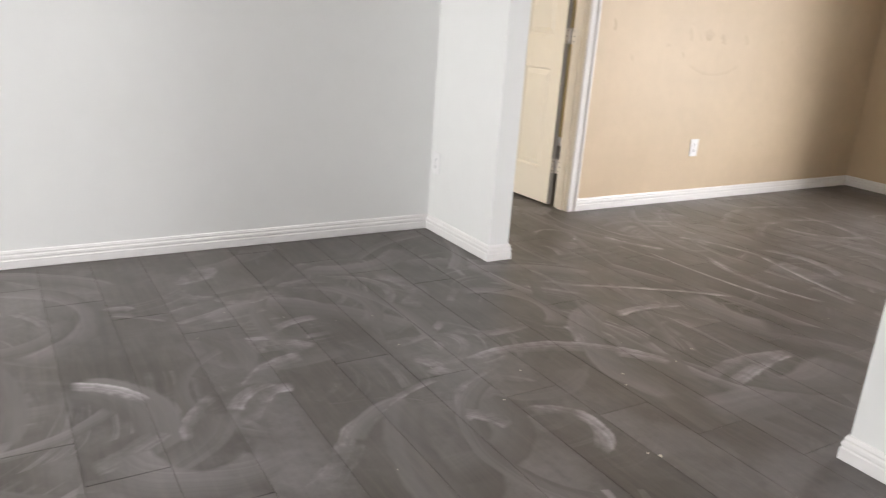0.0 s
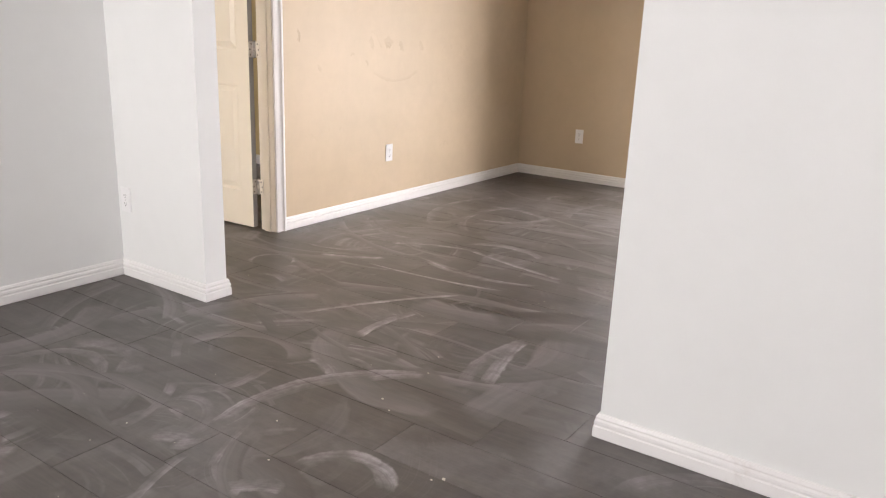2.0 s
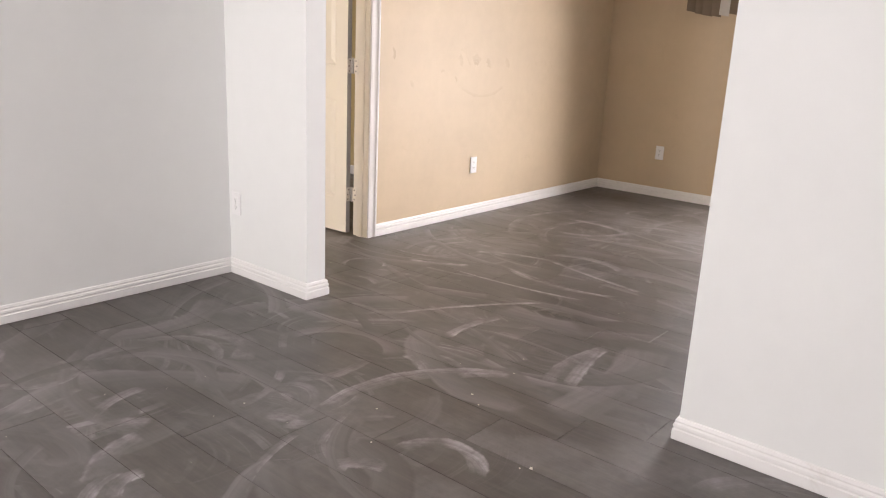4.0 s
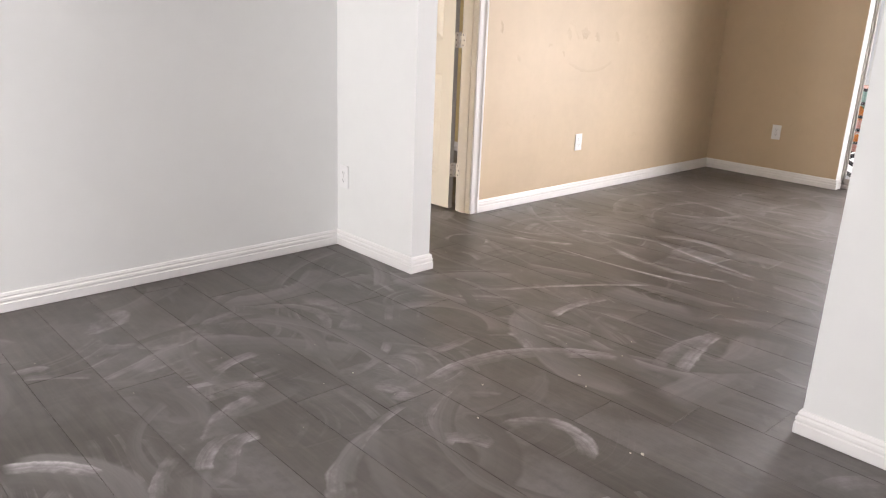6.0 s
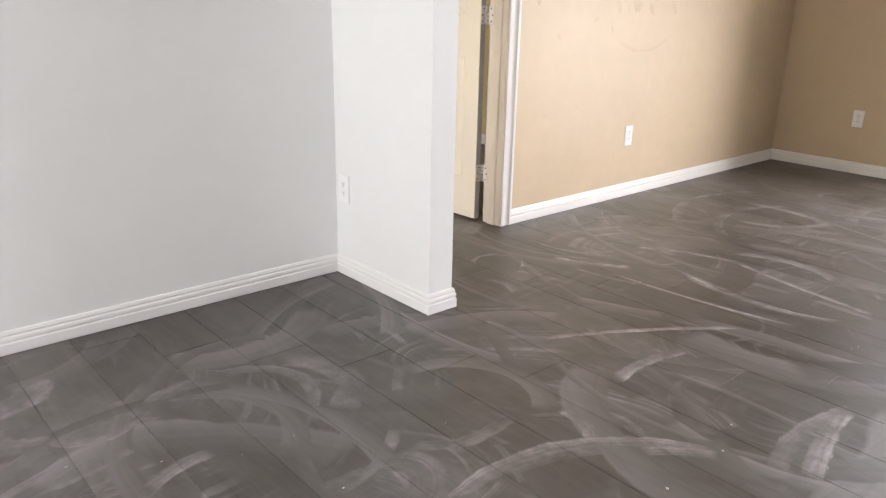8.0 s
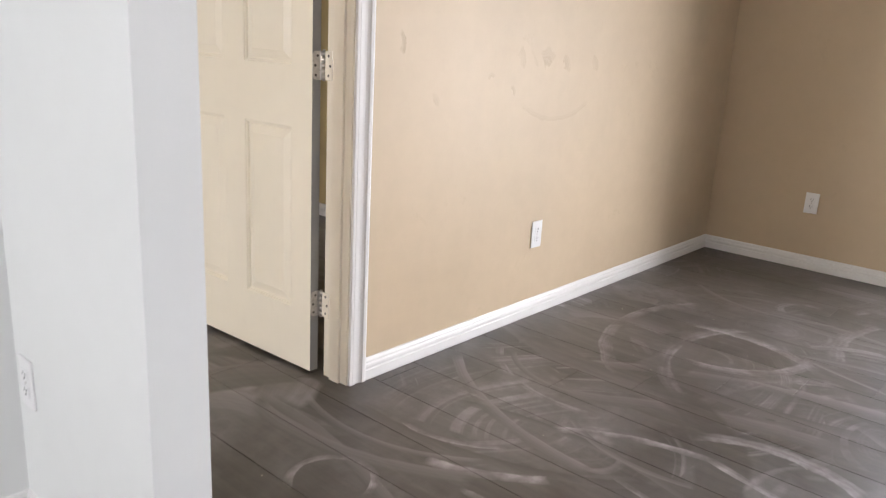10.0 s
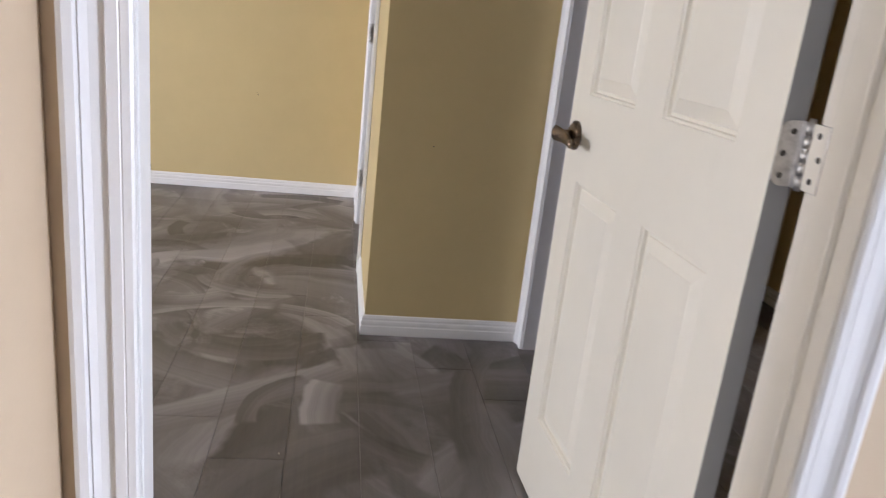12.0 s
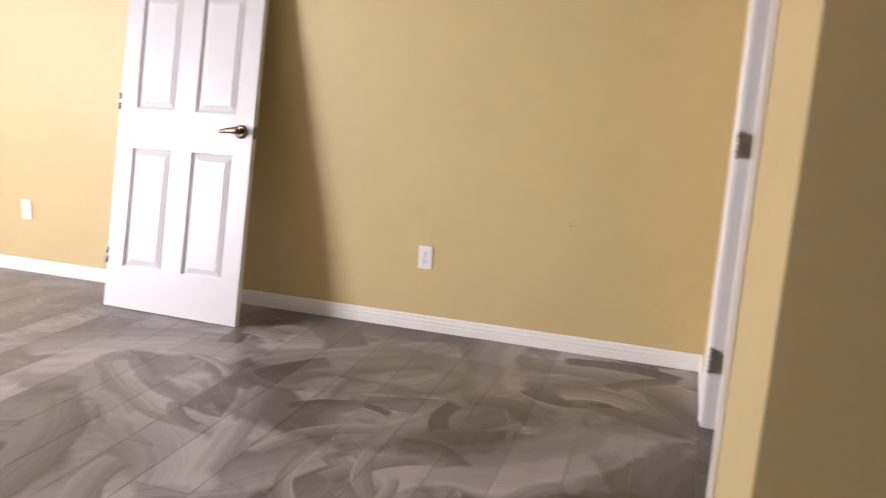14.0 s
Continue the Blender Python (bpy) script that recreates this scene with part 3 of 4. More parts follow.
GROUT = grout()
SCUFFED_WALL = paint("scuffed_beige_wall_paint", (0.57, 0.45, 0.31), 0.5, 0.06, 0.2, 0.3, (0.27, 0.19, 0.1), [
    (0.13, 1.17, 0.14, 1.11, 0.012, 0.020, 0.45), (0.94, 1.10, 1.01, 1.09, 0.012, 0.055, 0.33), (1.09, 1.11, 1.12, 1.06, 0.012, 0.035, 0.30),
    (0.78, 1.13, 0.80, 1.07, 0.012, 0.035, 0.18), (0.83, 0.92, 1.30, 0.92, -0.06, 0.016, 0.14), (0.74, 0.99, 0.76, 0.96, 0.012, 0.014, 0.30),
    (1.32, 1.11, 1.35, 1.06, 0.012, 0.035, 0.18), (0.30, 0.96, 0.32, 0.93, 0.012, 0.02, 0.18), (0.60, 1.02, 0.63, 1.03, 0.012, 0.012, 0.22)])
CRUMB = paint("pale_grout_crumb", (0.62, 0.58, 0.5), 0.9, 0.1, 0.5)


# ---- mesh helpers ----
def box(bm, x0, y0, z0, x1, y1, z1, mat=0, bevel=0.0):
    r = bmesh.ops.create_cube(bm, size=1.0)
    bmesh.ops.scale(bm, vec=(x1 - x0, y1 - y0, z1 - z0), verts=r["verts"])
    bmesh.ops.translate(bm, vec=((x0 + x1) / 2, (y0 + y1) / 2, (z0 + z1) / 2), verts=r["verts"])
    faces = {f for v in r["verts"] for f in v.link_faces}
    for f in faces:
        f.material_index = mat
    if bevel > 0:
        edges = list({e for v in r["verts"] for e in v.link_edges})
        bmesh.ops.bevel(bm, geom=edges, offset=bevel, segments=2, affect="EDGES", profile=0.5)


def cyl(bm, p, q, r0, r1=None, seg=16, mat=0):
    p, q = Vector(p), Vector(q)
    m = Matrix.Translation((p + q) / 2) @ (q - p).to_track_quat("Z", "Y").to_matrix().to_4x4()
    r = bmesh.ops.create_cone(bm, cap_ends=True, segments=seg, radius1=r0, radius2=r0 if r1 is None else r1, depth=(q - p).length, matrix=m)
    for f in {f for v in r["verts"] for f in v.link_faces}:
        f.material_index = mat
        f.smooth = len(f.verts) == 4


def part(name, bm, mats, parent=None, label=""):
    """One mesh object from a bmesh, under a thing or a part."""
    me = bpy.data.meshes.new(name)
    bm.to_mesh(me)
    bm.free()
    for mt in mats if isinstance(mats, (list, tuple)) else (mats,):
        me.materials.append(mt)
    ob = new(name, me)
    if parent is not None:
        ob.parent = parent
    if label:
        ob["label"] = label
    return ob


def empty(name, m=None):
    ob = new(name)
    if m is not None:
        ob.matrix_basis = m
    return ob


def boxes(name, mats, *dims, parent=None, label="", bevel=0.0):
    bm = bmesh.new()
    for d in dims:
        box(bm, *d, bevel=bevel)
    return part(name, bm, mats, parent, label)


def extrude_profile(name, profile, p, q, out, mats, parent=None, label="", cut0=0.0, cut1=0.0, up=(0, 0, 1)):
    """A moulding from p to q: profile of (away from the wall, up) pairs; cut0 and cut1 mitre its ends per metre of depth."""
    p, q, out, up = Vector(p), Vector(q), Vector(out), Vector(up)
    along = (q - p).normalized()
    bm = bmesh.new()
    a = [bm.verts.new(p + out * u + up * v - along * (u * cut0)) for u, v in profile]
    b = [bm.verts.new(q + out * u + up * v + along * (u * cut1)) for u, v in profile]
    n = len(profile)
    for i in range(n):
        bm.faces.new((a[i], a[(i + 1) % n], b[(i + 1) % n], b[i]))
    bm.faces.new(a[::-1])
    bm.faces.new(b)
    bmesh.ops.recalc_face_normals(bm, faces=bm.faces)
    return part(name, bm, mats, parent, label)


BASE = [(u, v * 0.89) for u, v in [(0, 0), (0.014, 0), (0.015, 0.004), (0.015, 0.040), (0.0115, 0.044), (0.0115, 0.049), (0.014, 0.053), (0.013, 0.062), (0.009, 0.068), (0.009, 0.072), (0.0105, 0.075), (0.006, 0.086), (0.0, 0.088)]]
CASE = [(u, v * 0.91) for u, v in [(0, 0), (0.008, 0), (0.010, 0.003), (0.0105, 0.012), (0.0095, 0.0135), (0.0105, 0.015), (0.011, 0.027), (0.0062, 0.030), (0.0066, 0.036), (0.0085, 0.045), (0.0125, 0.053), (0.0105, 0.055), (0.0155, 0.058), (0.0168, 0.068), (0.015, 0.0745), (0, 0.075)]]


def baseboard(p, q, out, cut0=0.0, cut1=0.0, label="white moulded baseboard with stepped grooved profile"):
    ob = extrude_profile("baseboard", BASE, (*p, 0.001), (*q, 0.001), (*out, 0), TRIM, None, "", cut0, cut1)
    return tagged(ob, label, "baseboard", kind="structure")


def structure(ob, label, category):
    return tagged(ob, label, category, kind="structure")


H = 2.44
# ---- walls ----
X_W, X_E, Y_S, Y_N = -5.6, 2.880, -6.5, 4.035
PX0, PX1 = -1.087, -0.974
STUB_Y, WALL_END = -0.645, -2.508
Y_A = -0.035
JL, JR = -0.903, -0.070
X_V, Y_V = -0.541, 1.865


def paint_by(ob, rule):
    for f in ob.data.polygons:
        f.material_index = rule(f.center, f.normal)


wall = boxes("wall_north_white", [WHITE_WALL, YELLOW_WALL], (X_W, Y_A, -0.02, PX0 + 0.05, 0.115, H))
paint_by(wall, lambda c, n: 1 if n.y > 0.5 else 0)
structure(wall, "plain white painted drywall wall", "wall")
wall = boxes("wall_north_beige", SCUFFED_WALL, (PX0 + 0.05, 0, -0.02, JL - 0.018, 0.115, H), (JR + 0.018, 0, -0.02, X_E + 0.15, 0.115, H), (JL - 0.018, 0, 2.056, JR + 0.018, 0.115, H))
structure(wall, "beige painted wall with scuffs round a doorway", "wall")
wall = boxes("wall_partition_stub", [WHITE_WALL, BEIGE_WALL], (PX0, STUB_Y, -0.02, PX1, Y_A, H), (PX0 + 0.05, Y_A, -0.02, PX1, 0.0, H))
paint_by(wall, lambda c, n: 1 if n.x > 0.5 else 0)
structure(wall, "short white stub wall projecting into the rooms", "wall")
wall = boxes("wall_partition", [WHITE_WALL, BEIGE_WALL], (PX0, Y_S, -0.02, PX1, WALL_END, H))
paint_by(wall, lambda c, n: 1 if n.x > 0.5 else 0)
structure(wall, "white partition wall between two empty rooms", "wall")
wall = boxes("wall_partition_header", [WHITE_WALL, BEIGE_WALL], (PX0, WALL_END, 2.2, PX1, STUB_Y, H))
structure(wall, "white header over the wide opening", "wall")

SL0, SL1 = -2.95, -1.102
wall = boxes("wall_east", [BEIGE_WALL, STUCCO, WHITE_WALL], (X_E, SL1, -0.02, X_E + 0.15, 0.0, H), (X_E, Y_S, -0.02, X_E + 0.15, SL0, H), (X_E, SL0, 2.06, X_E + 0.15, SL1, H))
paint_by(wall, lambda c, n: 1 if n.x > 0.5 else (2 if abs(n.y) > 0.5 and -3.0 < c.y < -1.0 else 0))
structure(wall, "dark beige wall beside a sliding glass door", "wall")


def wall_with_window(name, along_y, fixed, thick, a0, a1, w0, w1, z0, z1, mats, label):
    """A wall in a plane of constant x or y, with one window opening right through it."""
    spans = ((a0, w0, -0.02, H), (w1, a1, -0.02, H), (w0, w1, -0.02, z0), (w0, w1, z1, H))
    bm = bmesh.new()
    for s0, s1, b0, b1 in spans:
        lo, hi = min(fixed, fixed + thick), max(fixed, fixed + thick)
        if along_y:
            box(bm, lo, s0, b0, hi, s1, b1)
        else:
            box(bm, s0, lo, b0, s1, hi, b1)
    return structure(part(name, bm, mats), label, "wall")


def window(name, along_y, fixed, w0, w1, z0, z1):
    """A plain white two-light window, out of view, set in its opening."""
    top = structure(empty(name), "unseen white framed window with clear glass", "window")

    def bx(nm, s0, b0, s1, b1, d0, d1, mat):
        lo, hi = fixed + d0, fixed + d1
        dims = (lo, s0, b0, hi, s1, b1) if along_y else (s0, lo, b0, s1, hi, b1)
        return boxes(nm, mat, dims, parent=top)
    e = 0.05
    bx("window_frame", w0, z0, w0 + e, z1, -0.03, 0.03, TRIM)
    bx("window_frame", w1 - e, z0, w1, z1, -0.03, 0.03, TRIM)
    bx("window_frame", w0 + e, z0, w1 - e, z0 + e, -0.03, 0.03, TRIM)
    bx("window_frame", w0 + e, z1 - e, w1 - e, z1, -0.03, 0.03, TRIM)
    mid = (w0 + w1) / 2
    bx("mullion", mid - e / 2, z0 + e, mid + e / 2, z1 - e, -0.025, 0.025, TRIM)
    for s0, s1 in ((w0 + e, mid - e / 2), (mid + e / 2, w1 - e)):
        pane = bx("pane", s0, z0 + e, s1, z1 - e, -0.003, 0.003, GLASS)
        pane.visible_shadow = False


# Unseen end of the wall; window added to hold the southwest fill lamp.
wall_with_window("wall_west_room_south", True, X_W, -0.15, Y_S, -3.4, -6.15, -4.55, 0.8, 2.15, WHITE_WALL, "unseen white wall with an added window")
window("added_window_5", True, X_W - 0.11, -6.15, -4.55, 0.8, 2.15)
wall_with_window("wall_west_room", True, X_W, -0.15, -3.4, -0.0, -1.5, -0.3, 0.8, 2.15, WHITE_WALL, "white wall with a wide window")
window("window_1", True, X_W - 0.11, -1.5, -0.3, 0.8, 2.15)
# Window out of view, put in for the south fill lamp.
wall_with_window("wall_south_room", False, Y_S, -0.15, X_W, PX1, -4.65, -2.55, 0.8, 2.15, WHITE_WALL, "unseen white wall with an added window")
window("added_window_2", False, Y_S - 0.11, -4.65, -2.55, 0.8, 2.15)
structure(boxes("wall_south_beige", BEIGE_WALL, (PX1, Y_S - 0.15, -0.02, X_E + 0.15, Y_S, H)), "plain beige wall", "wall")
wall_with_window("wall_west_bedroom", True, X_WB, -0.15, 0.0, Y_N, 0.25, 2.65, 0.8, 2.15, YELLOW_WALL, "beige bedroom wall with a window")
window("window_3", True, X_WB - 0.11, 0.25, 2.65, 0.8, 2.15)
structure(boxes("wall_bedroom_north", YELLOW_WALL, (X_WB - 0.15, Y_N, -0.02, 1.6, Y_N + 0.12, H)), "yellowish beige painted bedroom wall", "wall")

# block of closets behind the bedroom corner
D3_0, D3_1 = 2.640, 3.400
X_H = 0.065
VJ0, VJ1 = 0.256, 1.780
structure(boxes("wall_closet_side", YELLOW_WALL, (X_V, Y_V, -0.02, X_V + 0.115, D3_0 - 0.018, H), (X_V, D3_1 + 0.018, -0.02, X_V + 0.115, Y_N, H), (X_V, D3_0 - 0.018, 2.056, X_V + 0.115, D3_1 + 0.018, H)), "beige wall with an empty door frame", "wall")
structure(boxes("wall_closet_front", YELLOW_WALL, (X_V + 0.115, Y_V, -0.02, X_H + 0.14, Y_V + 0.115, H)), "dark beige hallway wall with a nail hole", "wall")
structure(boxes("wall_hall_side", YELLOW_WALL, (X_H, 0.115, -0.02, X_H + 0.14, VJ0 - 0.018, H), (X_H, VJ1 + 0.018, -0.02, X_H + 0.14, Y_V, H), (X_H, VJ0 - 0.018, 2.056, X_H + 0.14, VJ1 + 0.018, H)), "beige hallway wall with a doorway to a dark room", "wall")
structure(boxes("wall_closet_divider", YELLOW_WALL, (X_V + 0.115, 2.50, -0.02, 1.48, 2.58, H)), "plain beige closet wall", "wall")
structure(boxes("wall_hall_east", YELLOW_WALL, (1.48, 0.115, -0.02, 1.6, Y_N, H)), "plain beige hallway wall", "wall")

# Out-of-view stretch of wall and window, added for the bedroom fill lamp.
wall_with_window("wall_bedroom_south", False, 0.115, -0.15, X_WB, X_W - 0.15, -7.4, -5.9, 0.8, 2.15, YELLOW_WALL, "unseen beige bedroom wall with a small added window")
window("added_window_4", False, 0.005, -7.4, -5.9, 0.8, 2.15)
structure(boxes("ceiling", CEILING, (X_WB - 0.15, Y_S - 0.15, H, X_E + 0.15, Y_N + 0.12, H + 0.12)), "plain white ceiling", "ceiling")

# ---- baseboards ----
baseboard((X_W, Y_A), (PX0, Y_A), (0, -1), 0, -1)
baseboard((PX0, Y_A), (PX0, STUB_Y), (-1, 0), -1, 1)
baseboard((PX0, STUB_Y), (PX1, STUB_Y), (0, -1), 1, 1)
baseboard((PX1, STUB_Y), (PX1, 0.0), (1, 0), 1, -1)
baseboard((PX1, 0.0), (JL - 0.053, 0.0), (0, -1), -1, 0)
baseboard((PX0, WALL_END), (PX0, Y_S), (-1, 0), 1, -1)
baseboard((PX1, WALL_END), (PX0, WALL_END), (0, 1), 1, 1)
baseboard((PX1, Y_S), (PX1, WALL_END), (1, 0), -1, 1)
baseboard((JR + 0.075, 0.0), (X_E, 0.0), (0, -1), 0, -1)
baseboard((X_E, 0.0), (X_E, SL1), (-1, 0), -1, 1)
baseboard((X_E, SL1), (X_E + 0.088, SL1), (0, -1), 1, 0)
baseboard((X_E, SL0), (X_E, Y_S), (-1, 0), 0, -1)
baseboard((X_WB, Y_N), (X_V, Y_N), (0, -1), -1, -1)
baseboard((X_V, Y_N), (X_V, D3_1 + 0.075), (-1, 0), -1, 0)
baseboard((X_V, D3_0 - 0.075), (X_V, Y_V), (-1, 0), 0, 1)
baseboard((X_V, Y_V), (X_H - 0.017, Y_V), (0, -1), 1, 0)
baseboard((X_H + 0.14, 2.50), (1.48, 2.50), (0, -1), 0, -1)
baseboard((1.48, 0.115), (1.48, 2.50), (-1, 0), -1, -1)
baseboard((X_WB, 0.115), (JL - 0.075, 0.115), (0, 1), -1, 0)
baseboard((X_W, Y_A), (X_W, Y_S), (1, 0), -1, -1)


# ---- doors ----
def casing(top, x0, x1, z1, y, out, mat, e0=0.006):
    """Moulded trim round an opening in a wall of constant y, in the frame's own axes."""
    e = 0.006
    extrude_profile("casing", CASE, (x0 - e0, y, 0.001), (x0 - e0, y, z1 + e), (0, out, 0), mat, top, "", 0, 0, (-1, 0, 0))
    extrude_profile("casing", CASE, (x1 + e, y, 0.001), (x1 + e, y, z1 + e), (0, out, 0), mat, top, "", 0, 0, (1, 0, 0))
    extrude_profile("casing", CASE, (x0 - e0 - 0.068, y, z1 + e), (x1 + e + 0.068, y, z1 + e), (0, out, 0), mat, top, "", 0, 0, (0, 0, 1))


def frame_parts(top, x0, x1, depth, mat, stop0, stop1, z1=2.038, casing_mat=None, front=True, back=True, first_mat=None, reveal=0.006):
    """Jambs, stops and trim: opening from x0 to x1, wall from y = 0 to depth."""
    j = 0.018
    boxes("jamb", first_mat or mat, (x0 - j, -0.002, 0.001, x0, depth + 0.002, z1), parent=top, bevel=0.0015)
    boxes("jamb", mat, (x1, -0.002, 0.001, x1 + j, depth + 0.002, z1), parent=top, bevel=0.0015)
    boxes("head_jamb", mat, (x0 - j, -0.002, z1, x1 + j, depth + 0.002, z1 + j), parent=top)
    s = 0.011
    boxes("door_stop", first_mat or mat, (x0, stop0, 0.001, x0 + s, stop1, z1 - s), parent=top, bevel=0.002)
    boxes("door_stop", mat, (x1 - s, stop0, 0.001, x1, stop1, z1 - s), parent=top, bevel=0.002)
    boxes("door_stop", mat, (x0, stop0, z1 - s, x1, stop1, z1), parent=top)
    cm = casing_mat or mat
    if front:
        casing(top, x0, x1, z1, -0.0025, -1, cm, reveal)
    if back:
        casing(top, x0, x1, z1, depth + 0.0005, 1, cm)


def panel_mesh(w, h, t):
    """A raised door panel with sloped moulding on both faces, centred on its lower left corner."""
    bm = bmesh.new()
    steps = ((0.0, 0.0), (0.002, 0.004), (0.006, 0.005), (0.008, 0.012), (0.014, 0.0135), (0.016, 0.011), (0.040, 0.0035), (0.042, 0.0022))
    for side in (0, 1):
        loops = []
        for inset, deep in steps:
            y = deep if side == 0 else t - deep
            pts = ((inset, inset), (w - inset, inset), (w - inset, h - inset), (inset, h - inset))
            loops.append([bm.verts.new((px, y, pz)) for px, pz in pts])
        for a, b in zip(loops, loops[1:]):
            for i in range(4):
                q = (a[i], a[(i + 1) % 4], b[(i + 1) % 4], b[i])
                bm.faces.new(q if side == 0 else q[::-1])
        bm.faces.new(loops[-1] if side == 0 else loops[-1][::-1])
    return bm


def door_leaf(name, w, mat, parent, t=0.035, h=2.022):
    """Six-panel leaf: its hinge edge at x = 0, free edge at x = w, front face at y = 0, bottom at z = 0."""
    st, mu = 0.100, 0.120
    pw = (w - 2 * st - mu) / 2
    rows = ((0.215, 0.838), (1.035, 1.615), (1.70, 1.905))
    bm = bmesh.new()
    box(bm, 0, 0, 0, st, t, h)
    box(bm, w - st, 0, 0, w, t, h)
    box(bm, st + pw, 0, 0, st + pw + mu, t, h)
    cuts = [0.0] + [v for r in rows for v in r] + [h]
    for a, b in zip(cuts[::2], cuts[1::2]):
        for x0 in (st, st + pw + mu):
            box(bm, x0, 0, a, x0 + pw, t, b)
    bmesh.ops.remove_doubles(bm, verts=bm.verts, dist=0.0001)
    for f in bm.faces:
        f.material_index = 1 if abs(f.normal.x) > 0.9 and (f.calc_center_median().x < 0.001) else 0
    leaf = part(name, bm, [mat, DOOR_EDGE if parent is not None else mat], parent)
    for z0, z1 in rows:
        for x0 in (st, st + pw + mu):
            p = part("panel", panel_mesh(pw, z1 - z0, t), mat, leaf)
            p.location = (x0, 0, z0)
    return leaf


def lever_handle(parent, x, z, y, out, toward, mat=None):
    """Round rose, short neck and flattened wave lever; out is the side it stands on, toward the way the lever points."""
    bm = bmesh.new()
    cyl(bm, (x, y, z), (x, y + out * 0.007, z), 0.034, 0.034, 32)
    cyl(bm, (x, y + out * 0.007, z), (x, y + out * 0.014, z), 0.034, 0.024, 32)
    cyl(bm, (x, y + out * 0.012, z), (x, y + out * 0.050, z), 0.012, 0.0115, 20)
    rings = []
    n = 12
    for i in range(n + 1):
        f = i / n
        cx = x + toward * (-0.014 + 0.112 * f)
        cy = y + out * (0.052 - 0.010 * math.sin(f * 2.6))
        cz = z + 0.002 - 0.012 * f * f
        hz = 0.019 - 0.009 * f if 0 < i < n else 0.006
        hy = 0.010 - 0.005 * f if 0 < i < n else 0.003
        rings.append([bm.verts.new((cx, cy + hy * math.cos(a), cz + hz * math.sin(a))) for a in (k * math.tau / 12 for k in range(12))])
    for a, b in zip(rings, rings[1:]):
        for k in range(12):
            f = bm.faces.new((a[k], a[(k + 1) % 12], b[(k + 1) % 12], b[k]))
            f.smooth = True
    bm.faces.new(rings[0])
    bm.faces.new(rings[-1])
    bmesh.ops.recalc_face_normals(bm, faces=bm.faces)
    return part("lever_handle", bm, mat or BRONZE, parent, "antique bronze lever handle")


def butt_hinge(parent, z, m, name="hinge", spread=True):
    """A nickel butt hinge: knuckle along z at the local origin, one leaf along +x and one along -x, faces towards -y."""
    bm = bmesh.new()
    hh, hw = 0.0445, 0.034
    for s in (-1, 1):
        x0, x1 = sorted((s * 0.003, s * hw))
        box(bm, x0, -0.001, -hh, x1, 0.0012, hh, 0, 0.0008)
        for dz, dx in ((-0.03, 0.024), (0.0, 0.017), (0.03, 0.024)):
            cyl(bm, (s * dx, -0.0018, dz), (s * dx, -0.0009, dz), 0.0042, 0.0042, 12, 1)
    for k in range(5):
        z0 = -hh + k * 2 * hh / 5
        cyl(bm, (0, -0.003, z0 + 0.0008), (0, -0.003, z0 + 2 * hh / 5 - 0.0008), 0.0062, 0.0062, 14)
    cyl(bm, (0, -0.003, -hh - 0.003), (0, -0.003, hh + 0.004), 0.0045, 0.0045, 12)
    ob = part(name, bm, [NICKEL, SCREW], parent, "nickel butt hinge with dark screws")
    ob.matrix_basis = Matrix.Translation((0, 0, z)) @ m
    return ob


def open_hinge(parent, z):
    """A hinge folded open: a round-cornered leaf on the door's edge, a painted-over one on the jamb, knuckles in the gap."""
    hh, x0, x1, rr = 0.0445, -0.1045, -0.0715, 0.014
    bm = bmesh.new()
    rim = [(x1, -hh), (x1, hh)]
    for cx, cz, a0 in ((x0 + rr, hh - rr, 90), (x0 + rr, rr - hh, 180)):
        rim += [(cx + rr * math.cos(radians(a0 + 18 * i)), cz + rr * math.sin(radians(a0 + 18 * i))) for i in range(6)]
    front = [bm.verts.new((px, 0.1460, z + pz)) for px, pz in rim]
    back = [bm.verts.new((px, 0.1484, z + pz)) for px, pz in rim]
    bm.faces.new(front)
    bm.faces.new(back[::-1])
    for i in range(len(rim)):
        bm.faces.new((front[i - 1], front[i], back[i], back[i - 1]))
    bmesh.ops.recalc_face_normals(bm, faces=bm.faces)
    box(bm, JR - 0.0018, 0.092, z - hh, JR + 0.0004, 0.127, z + hh, 2, 0.0008)
    for dz, dx in ((-0.03, 0.011), (0.0, 0.009), (0.03, 0.018)):
        cyl(bm, (x0 + dx, 0.1464, z + dz), (x0 + dx, 0.1452, z + dz), 0.0042, 0.0042, 12, 1)
    for dz, dy in ((-0.03, 0.018), (0.0, 0.010), (0.03, 0.018)):
        cyl(bm, (JR - 0.001, 0.092 + dy, z + dz), (JR - 0.0028, 0.092 + dy, z + dz), 0.0042, 0.0042, 12, 1)
    for k in range(5):
        z0 = z - hh + k * 2 * hh / 5
        cyl(bm, (-0.0705, 0.1345, z0 + 0.001), (-0.0705, 0.1345, z0 + 2 * hh / 5 - 0.001), 0.0068, 0.0068, 14)
    box(bm, -0.0755, 0.1365, z - hh, -0.069, 0.148, z + hh)
    cyl(bm, (-0.0705, 0.1345, z - hh - 0.003), (-0.0705, 0.1345, z + hh + 0.005), 0.0048, 0.0048, 12)
    return part("hinge", bm, [NICKEL, SCREW, JAMB_CREAM], parent, "nickel butt hinge with dark screws")


